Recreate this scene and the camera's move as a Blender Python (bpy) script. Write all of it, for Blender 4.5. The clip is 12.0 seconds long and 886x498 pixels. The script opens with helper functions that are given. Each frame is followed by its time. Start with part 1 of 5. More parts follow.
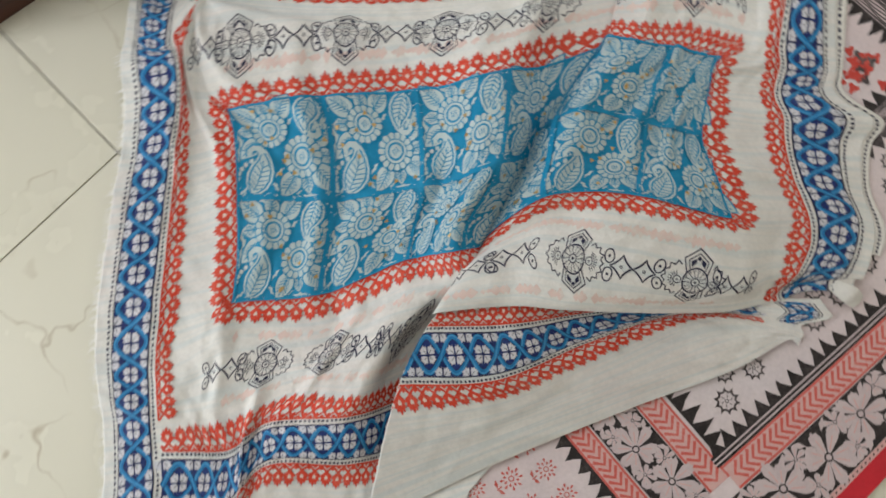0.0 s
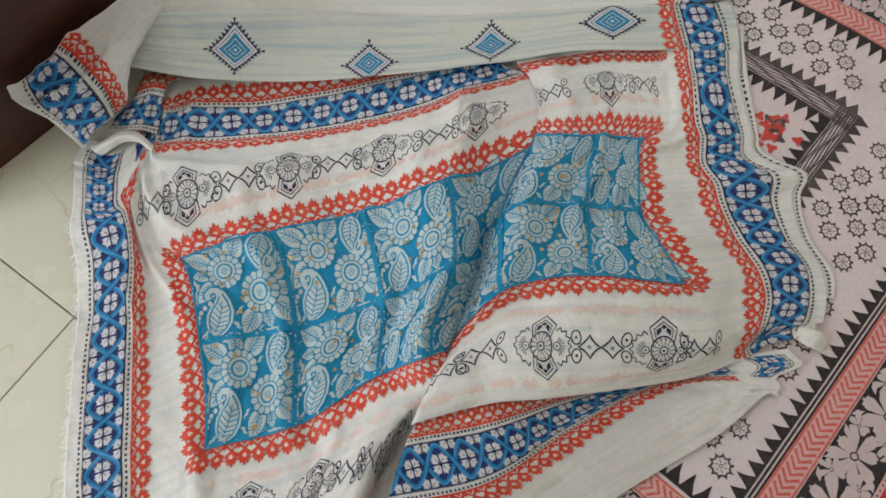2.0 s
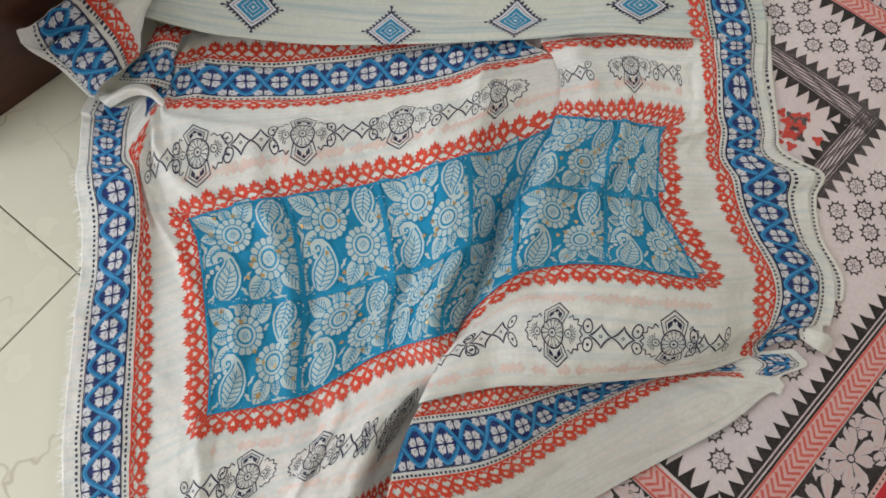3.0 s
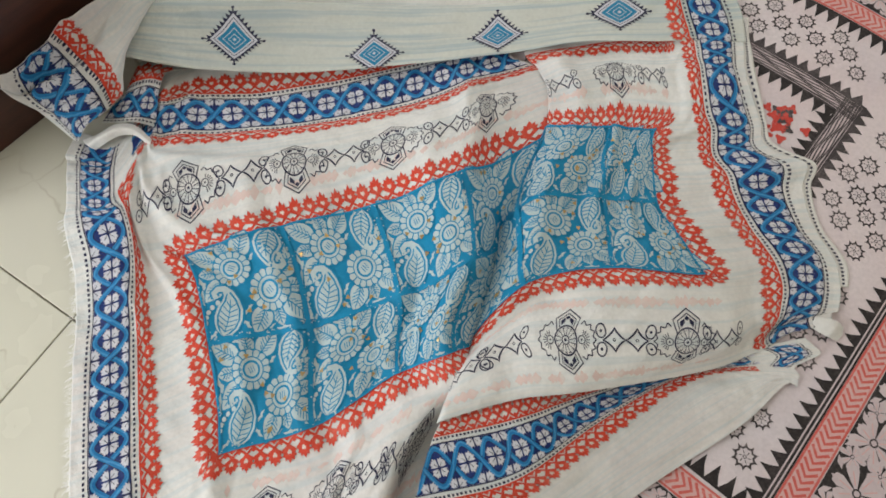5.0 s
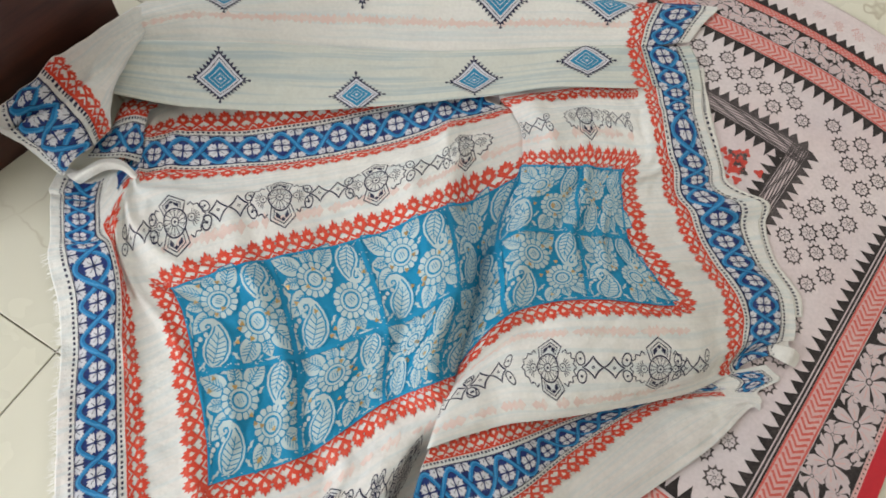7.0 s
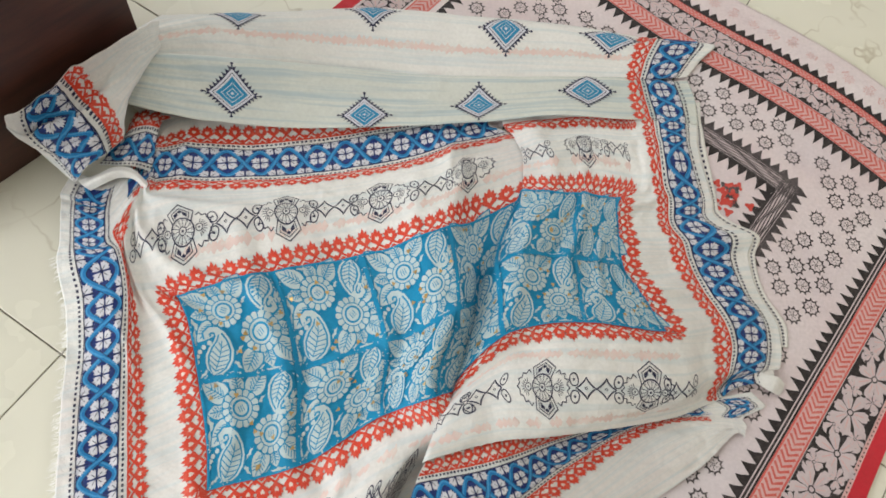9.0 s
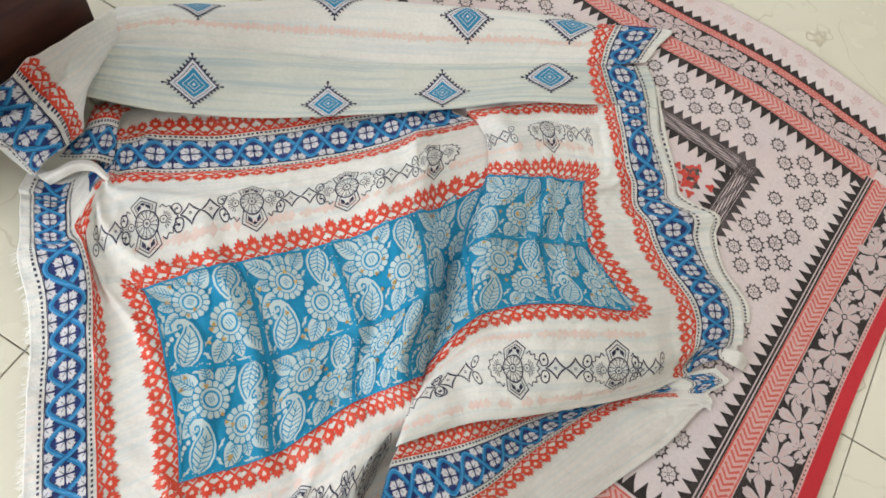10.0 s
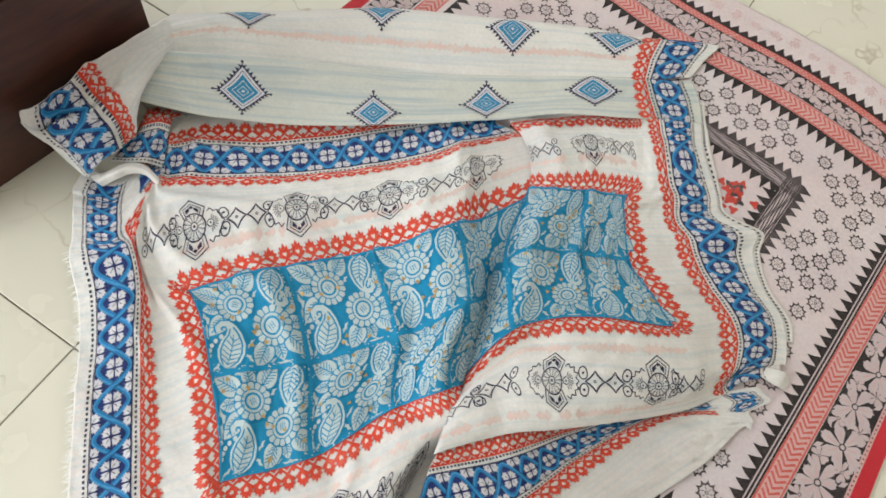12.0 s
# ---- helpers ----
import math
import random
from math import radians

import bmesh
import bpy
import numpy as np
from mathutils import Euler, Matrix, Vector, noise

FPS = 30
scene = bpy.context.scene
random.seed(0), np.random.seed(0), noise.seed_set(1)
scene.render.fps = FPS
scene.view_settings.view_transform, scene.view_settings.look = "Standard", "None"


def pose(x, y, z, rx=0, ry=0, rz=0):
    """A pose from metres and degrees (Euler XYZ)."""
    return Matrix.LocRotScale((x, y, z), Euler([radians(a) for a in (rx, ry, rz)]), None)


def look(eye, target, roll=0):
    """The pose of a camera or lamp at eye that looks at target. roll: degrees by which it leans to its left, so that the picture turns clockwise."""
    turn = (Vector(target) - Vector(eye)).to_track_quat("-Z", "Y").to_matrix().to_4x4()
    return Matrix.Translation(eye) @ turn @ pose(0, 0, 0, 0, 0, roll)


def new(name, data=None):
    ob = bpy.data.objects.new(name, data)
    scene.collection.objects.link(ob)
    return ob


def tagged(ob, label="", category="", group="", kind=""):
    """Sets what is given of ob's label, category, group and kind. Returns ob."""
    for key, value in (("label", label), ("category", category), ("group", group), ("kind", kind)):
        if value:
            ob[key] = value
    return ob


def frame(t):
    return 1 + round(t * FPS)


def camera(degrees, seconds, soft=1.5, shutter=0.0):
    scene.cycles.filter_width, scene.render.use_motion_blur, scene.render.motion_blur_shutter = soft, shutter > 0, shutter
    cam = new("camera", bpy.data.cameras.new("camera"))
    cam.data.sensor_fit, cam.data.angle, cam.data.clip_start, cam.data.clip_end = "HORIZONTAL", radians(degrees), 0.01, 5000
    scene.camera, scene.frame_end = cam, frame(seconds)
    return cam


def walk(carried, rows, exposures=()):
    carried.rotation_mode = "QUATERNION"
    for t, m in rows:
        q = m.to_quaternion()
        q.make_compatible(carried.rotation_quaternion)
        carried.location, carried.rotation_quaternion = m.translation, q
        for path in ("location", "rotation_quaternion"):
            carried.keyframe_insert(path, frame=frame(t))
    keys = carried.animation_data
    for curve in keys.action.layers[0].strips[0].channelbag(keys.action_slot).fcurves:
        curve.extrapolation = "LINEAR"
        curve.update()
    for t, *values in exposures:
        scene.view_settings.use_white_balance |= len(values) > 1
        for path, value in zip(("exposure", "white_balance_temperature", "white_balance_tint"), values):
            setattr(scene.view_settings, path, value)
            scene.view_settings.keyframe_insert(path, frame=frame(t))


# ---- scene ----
cam = camera(60.1, 12.0, soft=1.7, shutter=0.5)
PATH = [
    (0, (0.668, -0.265, 1.152), (0.471, 0.127, -0.799), -13.0),
    (0.5, (0.699, -0.293, 1.178), (0.394, 0.098, -0.76), -16.9),
    (1, (0.698, -0.28, 1.163), (0.455, 0.092, -0.787), -14.4),
    (1.5, (0.678, -0.294, 1.149), (0.454, 0.306, -0.745), -8.6),
    (2, (0.685, -0.309, 1.149), (0.522, 0.435, -0.701), -8.3),
    (2.5, (0.646, -0.29, 1.148), (0.502, 0.407, -0.721), -4.4),
    (3, (0.632, -0.287, 1.148), (0.527, 0.37, -0.738), -1.6),
    (3.2, (0.635, -0.285, 1.147), (0.533, 0.365, -0.741), -1.1),
    (4.8, (0.589, -0.303, 1.128), (0.531, 0.439, -0.729), -0.9),
    (5, (0.593, -0.309, 1.127), (0.543, 0.434, -0.73), -1.1),
    (5.5, (0.588, -0.318, 1.129), (0.56, 0.43, -0.726), 0.7),
    (6, (0.567, -0.303, 1.131), (0.551, 0.426, -0.732), 1.7),
    (6.5, (0.542, -0.313, 1.144), (0.621, 0.463, -0.698), 8.4),
    (7, (0.527, -0.339, 1.167), (0.625, 0.503, -0.645), 8.6),
    (7.2, (0.515, -0.345, 1.164), (0.6, 0.505, -0.644), 8.5),
    (9, (0.501, -0.353, 1.199), (0.631, 0.531, -0.59), 12.4),
    (9.5, (0.496, -0.353, 1.197), (0.654, 0.551, -0.58), 14.1),
    (10, (0.498, -0.374, 1.195), (0.718, 0.508, -0.587), 16.0),
    (10.5, (0.505, -0.377, 1.197), (0.709, 0.503, -0.588), 15.7),
    (11, (0.489, -0.383, 1.196), (0.664, 0.496, -0.591), 14.3),
    (11.5, (0.482, -0.38, 1.197), (0.65, 0.519, -0.581), 14.5),
    (12, (0.48, -0.377, 1.2), (0.618, 0.524, -0.58), 12.8),
]
EXPOSURES = [(0, -0.58), (0.5, -1.0), (1, -0.76), (1.5, -0.76), (2.5, -0.49), (3.2, -0.53), (5, -0.46), (6, -0.38), (9, -0.25), (10.5, -0.16), (12, -0.21)]
walk(cam, [(t, look(eye, target, roll)) for t, eye, target, roll in PATH], EXPOSURES)

NORTH_W, EAST_W, WEST_W = 29.0, 12.0, 106.0

# ---- light: an indoor place by day, lit by three added lamps ahead, right and left ----
world = bpy.data.worlds.new("sky")
scene.world = world
world.use_nodes = True
wt = world.node_tree
sky = wt.nodes.new("ShaderNodeTexSky")
sky.sky_type, sky.sun_disc, sky.sun_elevation, sky.sun_rotation = "NISHITA", False, radians(50), radians(60)
wt.links.new(sky.outputs[0], wt.nodes["Background"].inputs[0])
wt.nodes["Background"].inputs[1].default_value = 0.1

ROOM_X, ROOM_Y, ROOM_H = (-2.2, 2.9), (-2.6, 2.4), 2.8


def area_lamp(name, at, target, size, size_y, watts, colour):
    data = bpy.data.lights.new(name, "AREA")
    data.shape, data.size, data.size_y, data.energy, data.color = "RECTANGLE", size, size_y, watts, colour
    ob = new(name, data)
    ob.matrix_world = look(at, target)
    return ob


# added area lamps that balance brightness across the cloth; their sources are unseen
area_lamp("added_north_light", (0.35, ROOM_Y[1] - 0.03, 1.55), (0.45, 0.2, 0.0), 2.3, 1.5, NORTH_W, (1.0, 0.99, 0.96))
area_lamp("added_east_light", (ROOM_X[1] - 0.03, 0.7, 1.6), (0.6, 0.25, 0.0), 1.3, 1.3, EAST_W, (1.0, 0.86, 0.68))
area_lamp("added_west_light", (ROOM_X[0] + 0.03, -1.1, 1.15), (0.2, 0.0, 0.0), 1.2, 2.0, WEST_W, (0.98, 0.99, 1.0))


# ---- materials ----
class Mat:
    """A node material with short ways to add nodes."""

    def __init__(self, name):
        self.m = bpy.data.materials.new(name)
        self.m.use_nodes = True
        self.t = self.m.node_tree
        self.b = self.t.nodes["Principled BSDF"]

    def node(self, kind, inputs=(), **props):
        n = self.t.nodes.new(kind)
        if "operation" in props:
            n.operation = props["operation"]
        if "bands_direction" in props:
            n.bands_direction = props["bands_direction"]
        if "feature" in props:
            n.feature = props["feature"]
        for k, v in inputs:
            if isinstance(v, bpy.types.NodeSocket):
                self.t.links.new(v, n.inputs[k])
            else:
                n.inputs[k].default_value = v
        return n

    def set(self, name, v):
        if isinstance(v, bpy.types.NodeSocket):
            self.t.links.new(v, self.b.inputs[name])
        else:
            self.b.inputs[name].default_value = v

    def coord(self):
        return self.node("ShaderNodeTexCoord").outputs["Object"]

    def noise(self, scale, detail=3.0, rough=0.5, vec=None):
        return self.node("ShaderNodeTexNoise", (("Vector", vec or self.coord()), ("Scale", scale), ("Detail", detail), ("Roughness", rough))).outputs[0]

    def ramp(self, fac, stops):
        n = self.node("ShaderNodeValToRGB", (("Fac", fac),))
        e = n.color_ramp.elements
        while len(e) < len(stops):
            e.new(0.5)
        for el, (p, c) in zip(e, stops):
            el.position, el.color = p, (*c, 1)
        return n.outputs[0]

    def mix(self, fac, a, b, blend="MIX"):
        n = self.node("ShaderNodeMix")
        n.data_type, n.blend_type = "RGBA", blend
        for k, v in ((0, fac), (6, a), (7, b)):
            if isinstance(v, bpy.types.NodeSocket):
                self.t.links.new(v, n.inputs[k])
            else:
                n.inputs[k].default_value = v if k == 0 else (*v, 1)
        return n.outputs[2]

    def bump(self, height, strength, distance):
        self.set("Normal", self.node("ShaderNodeBump", (("Height", height), ("Strength", strength), ("Distance", distance))).outputs[0])


def weave(mt, strength=0.25):
    """Fine over-and-under threads with soft slubs."""
    c = mt.coord()
    w1 = mt.node("ShaderNodeTexWave", (("Vector", c), ("Scale", 260.0), ("Distortion", 1.5), ("Detail", 2.0)), bands_direction="X").outputs[1]
    w2 = mt.node("ShaderNodeTexWave", (("Vector", c), ("Scale", 260.0), ("Distortion", 1.5), ("Detail", 2.0)), bands_direction="Y").outputs[1]
    s = mt.node("ShaderNodeMath", ((0, w1), (1, w2)), operation="ADD").outputs[0]
    s = mt.node("ShaderNodeMath", ((0, s), (1, 0.10)), operation="MULTIPLY").outputs[0]
    crease = mt.node("ShaderNodeMath", ((0, mt.noise(13.0, 5.0, 0.6)), (1, 7.0)), operation="MULTIPLY").outputs[0]
    s = mt.node("ShaderNodeMath", ((0, s), (1, crease)), operation="ADD").outputs[0]
    mt.bump(s, strength * 1.6, 0.0022)


def cloth_material(name, colour, tint, rough=0.75, stripes=None, sheen=0.15, wash=(0.70, 0.62, 0.60)):
    mt = Mat(name)
    blot = mt.node("ShaderNodeMapRange", (("Value", mt.noise(3.2, 3.0)), (1, 0.50), (2, 0.72), (3, 0.0), (4, 0.55))).outputs[0]
    base = mt.mix(blot, mt.ramp(mt.noise(5.0, 4.0), [(0.3, colour), (0.72, tint)]), wash)
    fine = mt.ramp(mt.noise(160.0, 2.0), [(0.25, (0.9, 0.9, 0.9)), (0.75, (1.0, 1.0, 1.0))])
    base = mt.mix(1.0, base, fine, "MULTIPLY")
    if stripes:
        # faint slub stripes running with the weft
        uv = mt.node("ShaderNodeUVMap").outputs[0]
        st = mt.node("ShaderNodeMapping", (("Vector", uv), ("Scale", (2.5, 95.0, 1.0)))).outputs[0]
        f = mt.node("ShaderNodeMapRange", (("Value", mt.noise(1.0, 2.0, 0.6, st)), (1, 0.46), (2, 0.62), (3, 0.0), (4, stripes[1]))).outputs[0]
        base = mt.mix(f, base, stripes[0])
    mt.set("Base Color", base)
    mt.set("Roughness", rough)
    mt.set("Sheen Weight", sheen)
    mt.set("Specular IOR Level", 0.3)
    weave(mt)
    return mt.m


def ink_material(name, colour, worn, wear=0.5, rough=0.65, metallic=0.0, grain=240.0):
    """Block-print ink: uneven take-up at two scales, with the threads showing through."""
    mt = Mat(name)
    f = mt.node("ShaderNodeMath", ((0, mt.noise(grain, 2.0)), (1, mt.noise(28.0, 3.0))), operation="MULTIPLY").outputs[0]
    f = mt.node("ShaderNodeMapRange", (("Value", f), (1, 0.2), (2, 0.42), (3, 0.0), (4, wear))).outputs[0]
    mt.set("Base Color", mt.mix(f, colour, worn))
    mt.set("Roughness", rough)
    mt.set("Metallic", metallic)
    mt.set("Specular IOR Level", 0.3)
    weave(mt, 0.2)
    return mt.m


WHITE = cloth_material("white_cotton_silk", (0.86, 0.85, 0.815), (0.80, 0.785, 0.745), 0.6, ((0.50, 0.62, 0.66), 0.36))
STRIPED = cloth_material("striped_cotton_silk", (0.70, 0.72, 0.66), (0.62, 0.64, 0.58), 0.45, ((0.40, 0.50, 0.53), 0.75), 0.3, (0.66, 0.67, 0.60))
PINKISH = cloth_material("pink_washed_cotton", (0.80, 0.72, 0.725), (0.74, 0.61, 0.62), 0.85, wash=(0.66, 0.62, 0.66))
SELVAGE = cloth_material("selvage_white", (0.86, 0.85, 0.81), (0.80, 0.78, 0.74), 0.6, wash=(0.78, 0.76, 0.72))
NAVY = ink_material("navy_ink", (0.012, 0.028, 0.15), (0.06, 0.10, 0.28), 0.4)
BLUE = ink_material("bright_blue_ink", (0.012, 0.175, 0.43), (0.04, 0.26, 0.54), 0.55)
SKYBLUE = ink_material("light_blue_ink", (0.05, 0.28, 0.56), (0.10, 0.36, 0.62), 0.6)
EYE_PALE = ink_material("undyed_bud_eye", (0.76, 0.62, 0.55), (0.72, 0.52, 0.46), 0.5)
TEAL = ink_material("teal_blue_ink", (0.02, 0.23, 0.42), (0.06, 0.31, 0.48), 0.6)
PALE = ink_material("undyed_motif", (0.66, 0.66, 0.71), (0.52, 0.55, 0.63), 0.5)
RED = ink_material("red_ink", (0.66, 0.060, 0.030), (0.70, 0.19, 0.13), 0.45)
OUTLINE = ink_material("blue_black_ink", (0.016, 0.018, 0.055), (0.12, 0.12, 0.17), 0.45)
PANEL = ink_material("cerulean_ink", (0.005, 0.235, 0.445), (0.015, 0.30, 0.53), 0.6)
MOTIF = ink_material("silver_grey_motif", (0.50, 0.595, 0.60), (0.40, 0.52, 0.555), 0.6)
GOLD = ink_material("gold_foil", (0.55, 0.36, 0.13), (0.42, 0.36, 0.26), 0.6, 0.35, 0.5)
BLUSH = ink_material("bled_pink", (0.77, 0.60, 0.55), (0.76, 0.71, 0.66), 1.0, 0.75, 0.0, 120.0)
BLACK = ink_material("black_ink", (0.022, 0.018, 0.018), (0.10, 0.08, 0.08), 0.5)
GREY = ink_material("washed_black_ink", (0.06, 0.05, 0.052), (0.20, 0.17, 0.17), 0.7)
ROSE = ink_material("rose_ink", (0.62, 0.12, 0.10), (0.68, 0.28, 0.25), 0.6)
ROSE_PALE = ink_material("pale_rose_ink", (0.68, 0.40, 0.38), (0.70, 0.50, 0.48), 0.7)
CRIMSON = ink_material("crimson_ink", (0.58, 0.06, 0.045), (0.62, 0.16, 0.13), 0.5)
BLOSSOM = ink_material("undyed_pink_motif", (0.62, 0.52, 0.53), (0.52, 0.42, 0.44), 0.6)
SCARLET = cloth_material("scarlet_edging", (0.66, 0.02, 0.035), (0.55, 0.015, 0.03), 0.6, wash=(0.5, 0.012, 0.02))


def tile_material():
    mt = Mat("veined_cream_tile")
    c = mt.coord()
    warp = mt.node("ShaderNodeTexNoise", (("Vector", c), ("Scale", 3.0), ("Detail", 4.0)))
    v = mt.node("ShaderNodeVectorMath", ((0, c), (1, warp.outputs[1])), operation="ADD").outputs[0]
    r = mt.node("ShaderNodeObjectInfo").outputs["Random"]
    v = mt.node("ShaderNodeVectorMath", ((0, v), (1, r)), operation="ADD").outputs[0]
    vor = mt.node("ShaderNodeTexVoronoi", (("Vector", v), ("Scale", 1.7)), feature="DISTANCE_TO_EDGE").outputs[0]
    line = mt.node("ShaderNodeMapRange", (("Value", vor), (1, 0.0), (2, 0.010), (3, 1.0), (4, 0.0))).outputs[0]
    patchy = mt.node("ShaderNodeMapRange", (("Value", mt.noise(6.0, 2.0)), (1, 0.40), (2, 0.58), (3, 0.0), (4, 0.8))).outputs[0]
    f = mt.node("ShaderNodeMath", ((0, line), (1, patchy)), operation="MULTIPLY").outputs[0]
    base = mt.ramp(mt.noise(2.2, 5.0), [(0.3, (0.80, 0.78, 0.67)), (0.7, (0.74, 0.72, 0.60))])
    mt.set("Base Color", mt.mix(f, base, (0.46, 0.40, 0.29)))
    mt.set("Roughness", mt.node("ShaderNodeMapRange", (("Value", mt.noise(9.0, 3.0)), (3, 0.18), (4, 0.34))).outputs[0])
    return mt.m


def plain_material(name, a, b, rough, scale=4.0, bump=0.0):
    mt = Mat(name)
    n = mt.noise(scale, 4.0)
    mt.set("Base Color", mt.ramp(n, [(0.3, a), (0.7, b)]))
    mt.set("Roughness", rough)
    if bump:
        mt.bump(n, bump, 0.01)
    return mt.m


def wood_material():
    mt = Mat("dark_rosewood")
    c = mt.node("ShaderNodeMapping", (("Vector", mt.coord()), ("Scale", (3.0, 3.0, 26.0)))).outputs[0]
    n = mt.noise(2.0, 6.0, 0.6, c)
    base = mt.ramp(n, [(0.3, (0.040, 0.0115, 0.0065)), (0.7, (0.088, 0.026, 0.014))])
    spots = mt.ramp(mt.noise(7.0, 3.0), [(0.35, (0.75, 0.72, 0.7)), (0.75, (1.1, 1.1, 1.1))])
    mt.set("Base Color", mt.mix(1.0, base, spots, "MULTIPLY"))
    mt.set("Roughness", 0.42)
    mt.bump(n, 0.08, 0.002)
    return mt.m


TILE, WOOD = tile_material(), wood_material()
GROUT = plain_material("grey_grout", (0.24, 0.22, 0.17), (0.17, 0.15, 0.12), 0.9, 30.0)
# tones of the unseen walls and ceiling, set by how much light they bounce
PLASTER = plain_material("cream_wall_paint", (0.60, 0.585, 0.54), (0.56, 0.545, 0.50), 0.85, 3.0, 0.05)
CEIL = plain_material("white_ceiling_paint", (0.66, 0.65, 0.62), (0.63, 0.62, 0.59), 0.9, 3.0)


# ---- building helpers ----
def mesh_of(name, verts, faces, material, smooth=False, uvs=None):
    me = bpy.data.meshes.new(name)
    me.from_pydata([tuple(v) for v in verts], [], [tuple(int(i) for i in f) for f in faces])
    mats = material if isinstance(material, list) else [material]
    for m in mats:
        me.materials.append(m)
    if uvs is not None:
        layer = me.uv_layers.new(name="UVMap")
        idx = np.zeros(len(me.loops), dtype=np.int32)
        me.loops.foreach_get("vertex_index", idx)
        layer.data.foreach_set("uv", np.asarray(uvs, dtype=np.float32)[idx].ravel())
    if smooth:
        me.polygons.foreach_set("use_smooth", [True] * len(me.polygons))
    me.update()
    return me


def box_mesh(name, lo, hi, material, bevel=0.0):
    bm = bmesh.new()
    bmesh.ops.create_cube(bm, size=1.0)
    for v in bm.verts:
        v.co = Vector([(lo[i] + hi[i]) / 2 + v.co[i] * (hi[i] - lo[i]) for i in range(3)])
    if bevel:
        bmesh.ops.bevel(bm, geom=bm.edges[:], offset=bevel, segments=3, affect="EDGES", profile=0.5)
    me = bpy.data.meshes.new(name)
    bm.to_mesh(me)
    bm.free()
    me.materials.append(material)
    return me


def part(name, me, parent, label=""):
    ob = new(name, me)
    ob.parent = parent
    return tagged(ob, label)


def tri_mesh(name, verts, tris, which, mats):
    """A smooth mesh of triangles, each with its material."""
    me = bpy.data.meshes.new(name)
    me.vertices.add(len(verts))
    me.vertices.foreach_set("co", np.asarray(verts, dtype=np.float32).ravel())
    me.loops.add(len(tris) * 3)
    me.loops.foreach_set("vertex_index", np.asarray(tris, dtype=np.int32).ravel())
    me.polygons.add(len(tris))
    me.polygons.foreach_set("loop_start", np.arange(0, len(tris) * 3, 3, dtype=np.int32))
    for m in mats:
        me.materials.append(m)
    me.polygons.foreach_set("material_index", np.asarray(which, dtype=np.int32))
    me.polygons.foreach_set("use_smooth", [True] * len(tris))
    me.update(calc_edges=True)
    return me


# ---- the room: its walls and ceiling are unseen, added to enclose the floor ----
x0, x1, y0, y1 = *ROOM_X, *ROOM_Y
floor = tagged(new("floor", box_mesh("floor", (x0, y0, -0.06), (x1, y1, -0.0035), GROUT)), "cream veined floor tiles with dark grout joints", "floor", kind="structure")
tagged(new("ceiling", box_mesh("ceiling", (x0, y0, ROOM_H), (x1, y1, ROOM_H + 0.1), CEIL)), "plain white ceiling, unseen, added to close the room", "ceiling", kind="structure")
tagged(new("wall_south", box_mesh("wall_south", (x0 - 0.15, y0 - 0.15, -0.06), (x1 + 0.15, y0, ROOM_H), PLASTER)), "plain cream wall, unseen, added to close the room", "wall", kind="structure")


def wall_with_opening(name, along, fixed, lo, hi, o_lo, o_hi, z_lo, z_hi):
    """An unseen wall in four pieces round an assumed opening cut right through, as one mesh."""
    bm = bmesh.new()
    for a, b, c, d in ((lo, o_lo, -0.06, ROOM_H), (o_hi, hi, -0.06, ROOM_H), (o_lo, o_hi, -0.06, z_lo), (o_lo, o_hi, z_hi, ROOM_H)):
        if d - c < 0.001:
            continue
        geom = bmesh.ops.create_cube(bm, size=1.0)["verts"]
        for v in geom:
            s, t, z = a + (v.co.x + 0.5) * (b - a), fixed + (v.co.y + 0.5) * 0.15, c + (v.co.z + 0.5) * (d - c)
            v.co = (s, t, z) if along == "x" else (t, s, z)
    me = bpy.data.meshes.new(name)
    bm.to_mesh(me)
    bm.free()
    me.materials.append(PLASTER)
    return tagged(new(name, me), "plain cream wall, unseen, with an added opening", "wall", kind="structure")


wall_with_opening("wall_east", "y", x1, y0, y1, 0.05, 1.35, 0.95, 2.25)
wall_with_opening("wall_west", "y", x0 - 0.15, y0, y1, -1.7, -0.5, -0.0599, 2.2)
wall_with_opening("wall_north", "x", y1, x0 - 0.15, x1 + 0.15, -0.8, 1.5, 0.8, 2.3)

# ---- the wooden cabinet, its front meeting the floor on a slant ----
FRONT = math.degrees(math.atan2(0.186, 0.152))
cabinet = new("cabinet")
cabinet.matrix_world = pose(0.030, 0.550, 0, 0, 0, FRONT)
tagged(cabinet, "dark brown polished wooden cabinet standing on the floor", "cabinet")
part("body", box_mesh("cabinet_body", (-0.56, 0.004, 0.0), (0.0, 0.40, 0.46), WOOD, 0.004), cabinet)
part("plinth", box_mesh("cabinet_plinth", (-0.555, -0.002, 0.0), (-0.002, 0.01, 0.328), WOOD, 0.002), cabinet)
part("front_panel", box_mesh("cabinet_front", (-0.555, -0.004, 0.334), (-0.002, 0.01, 0.45), WOOD, 0.003), cabinet)


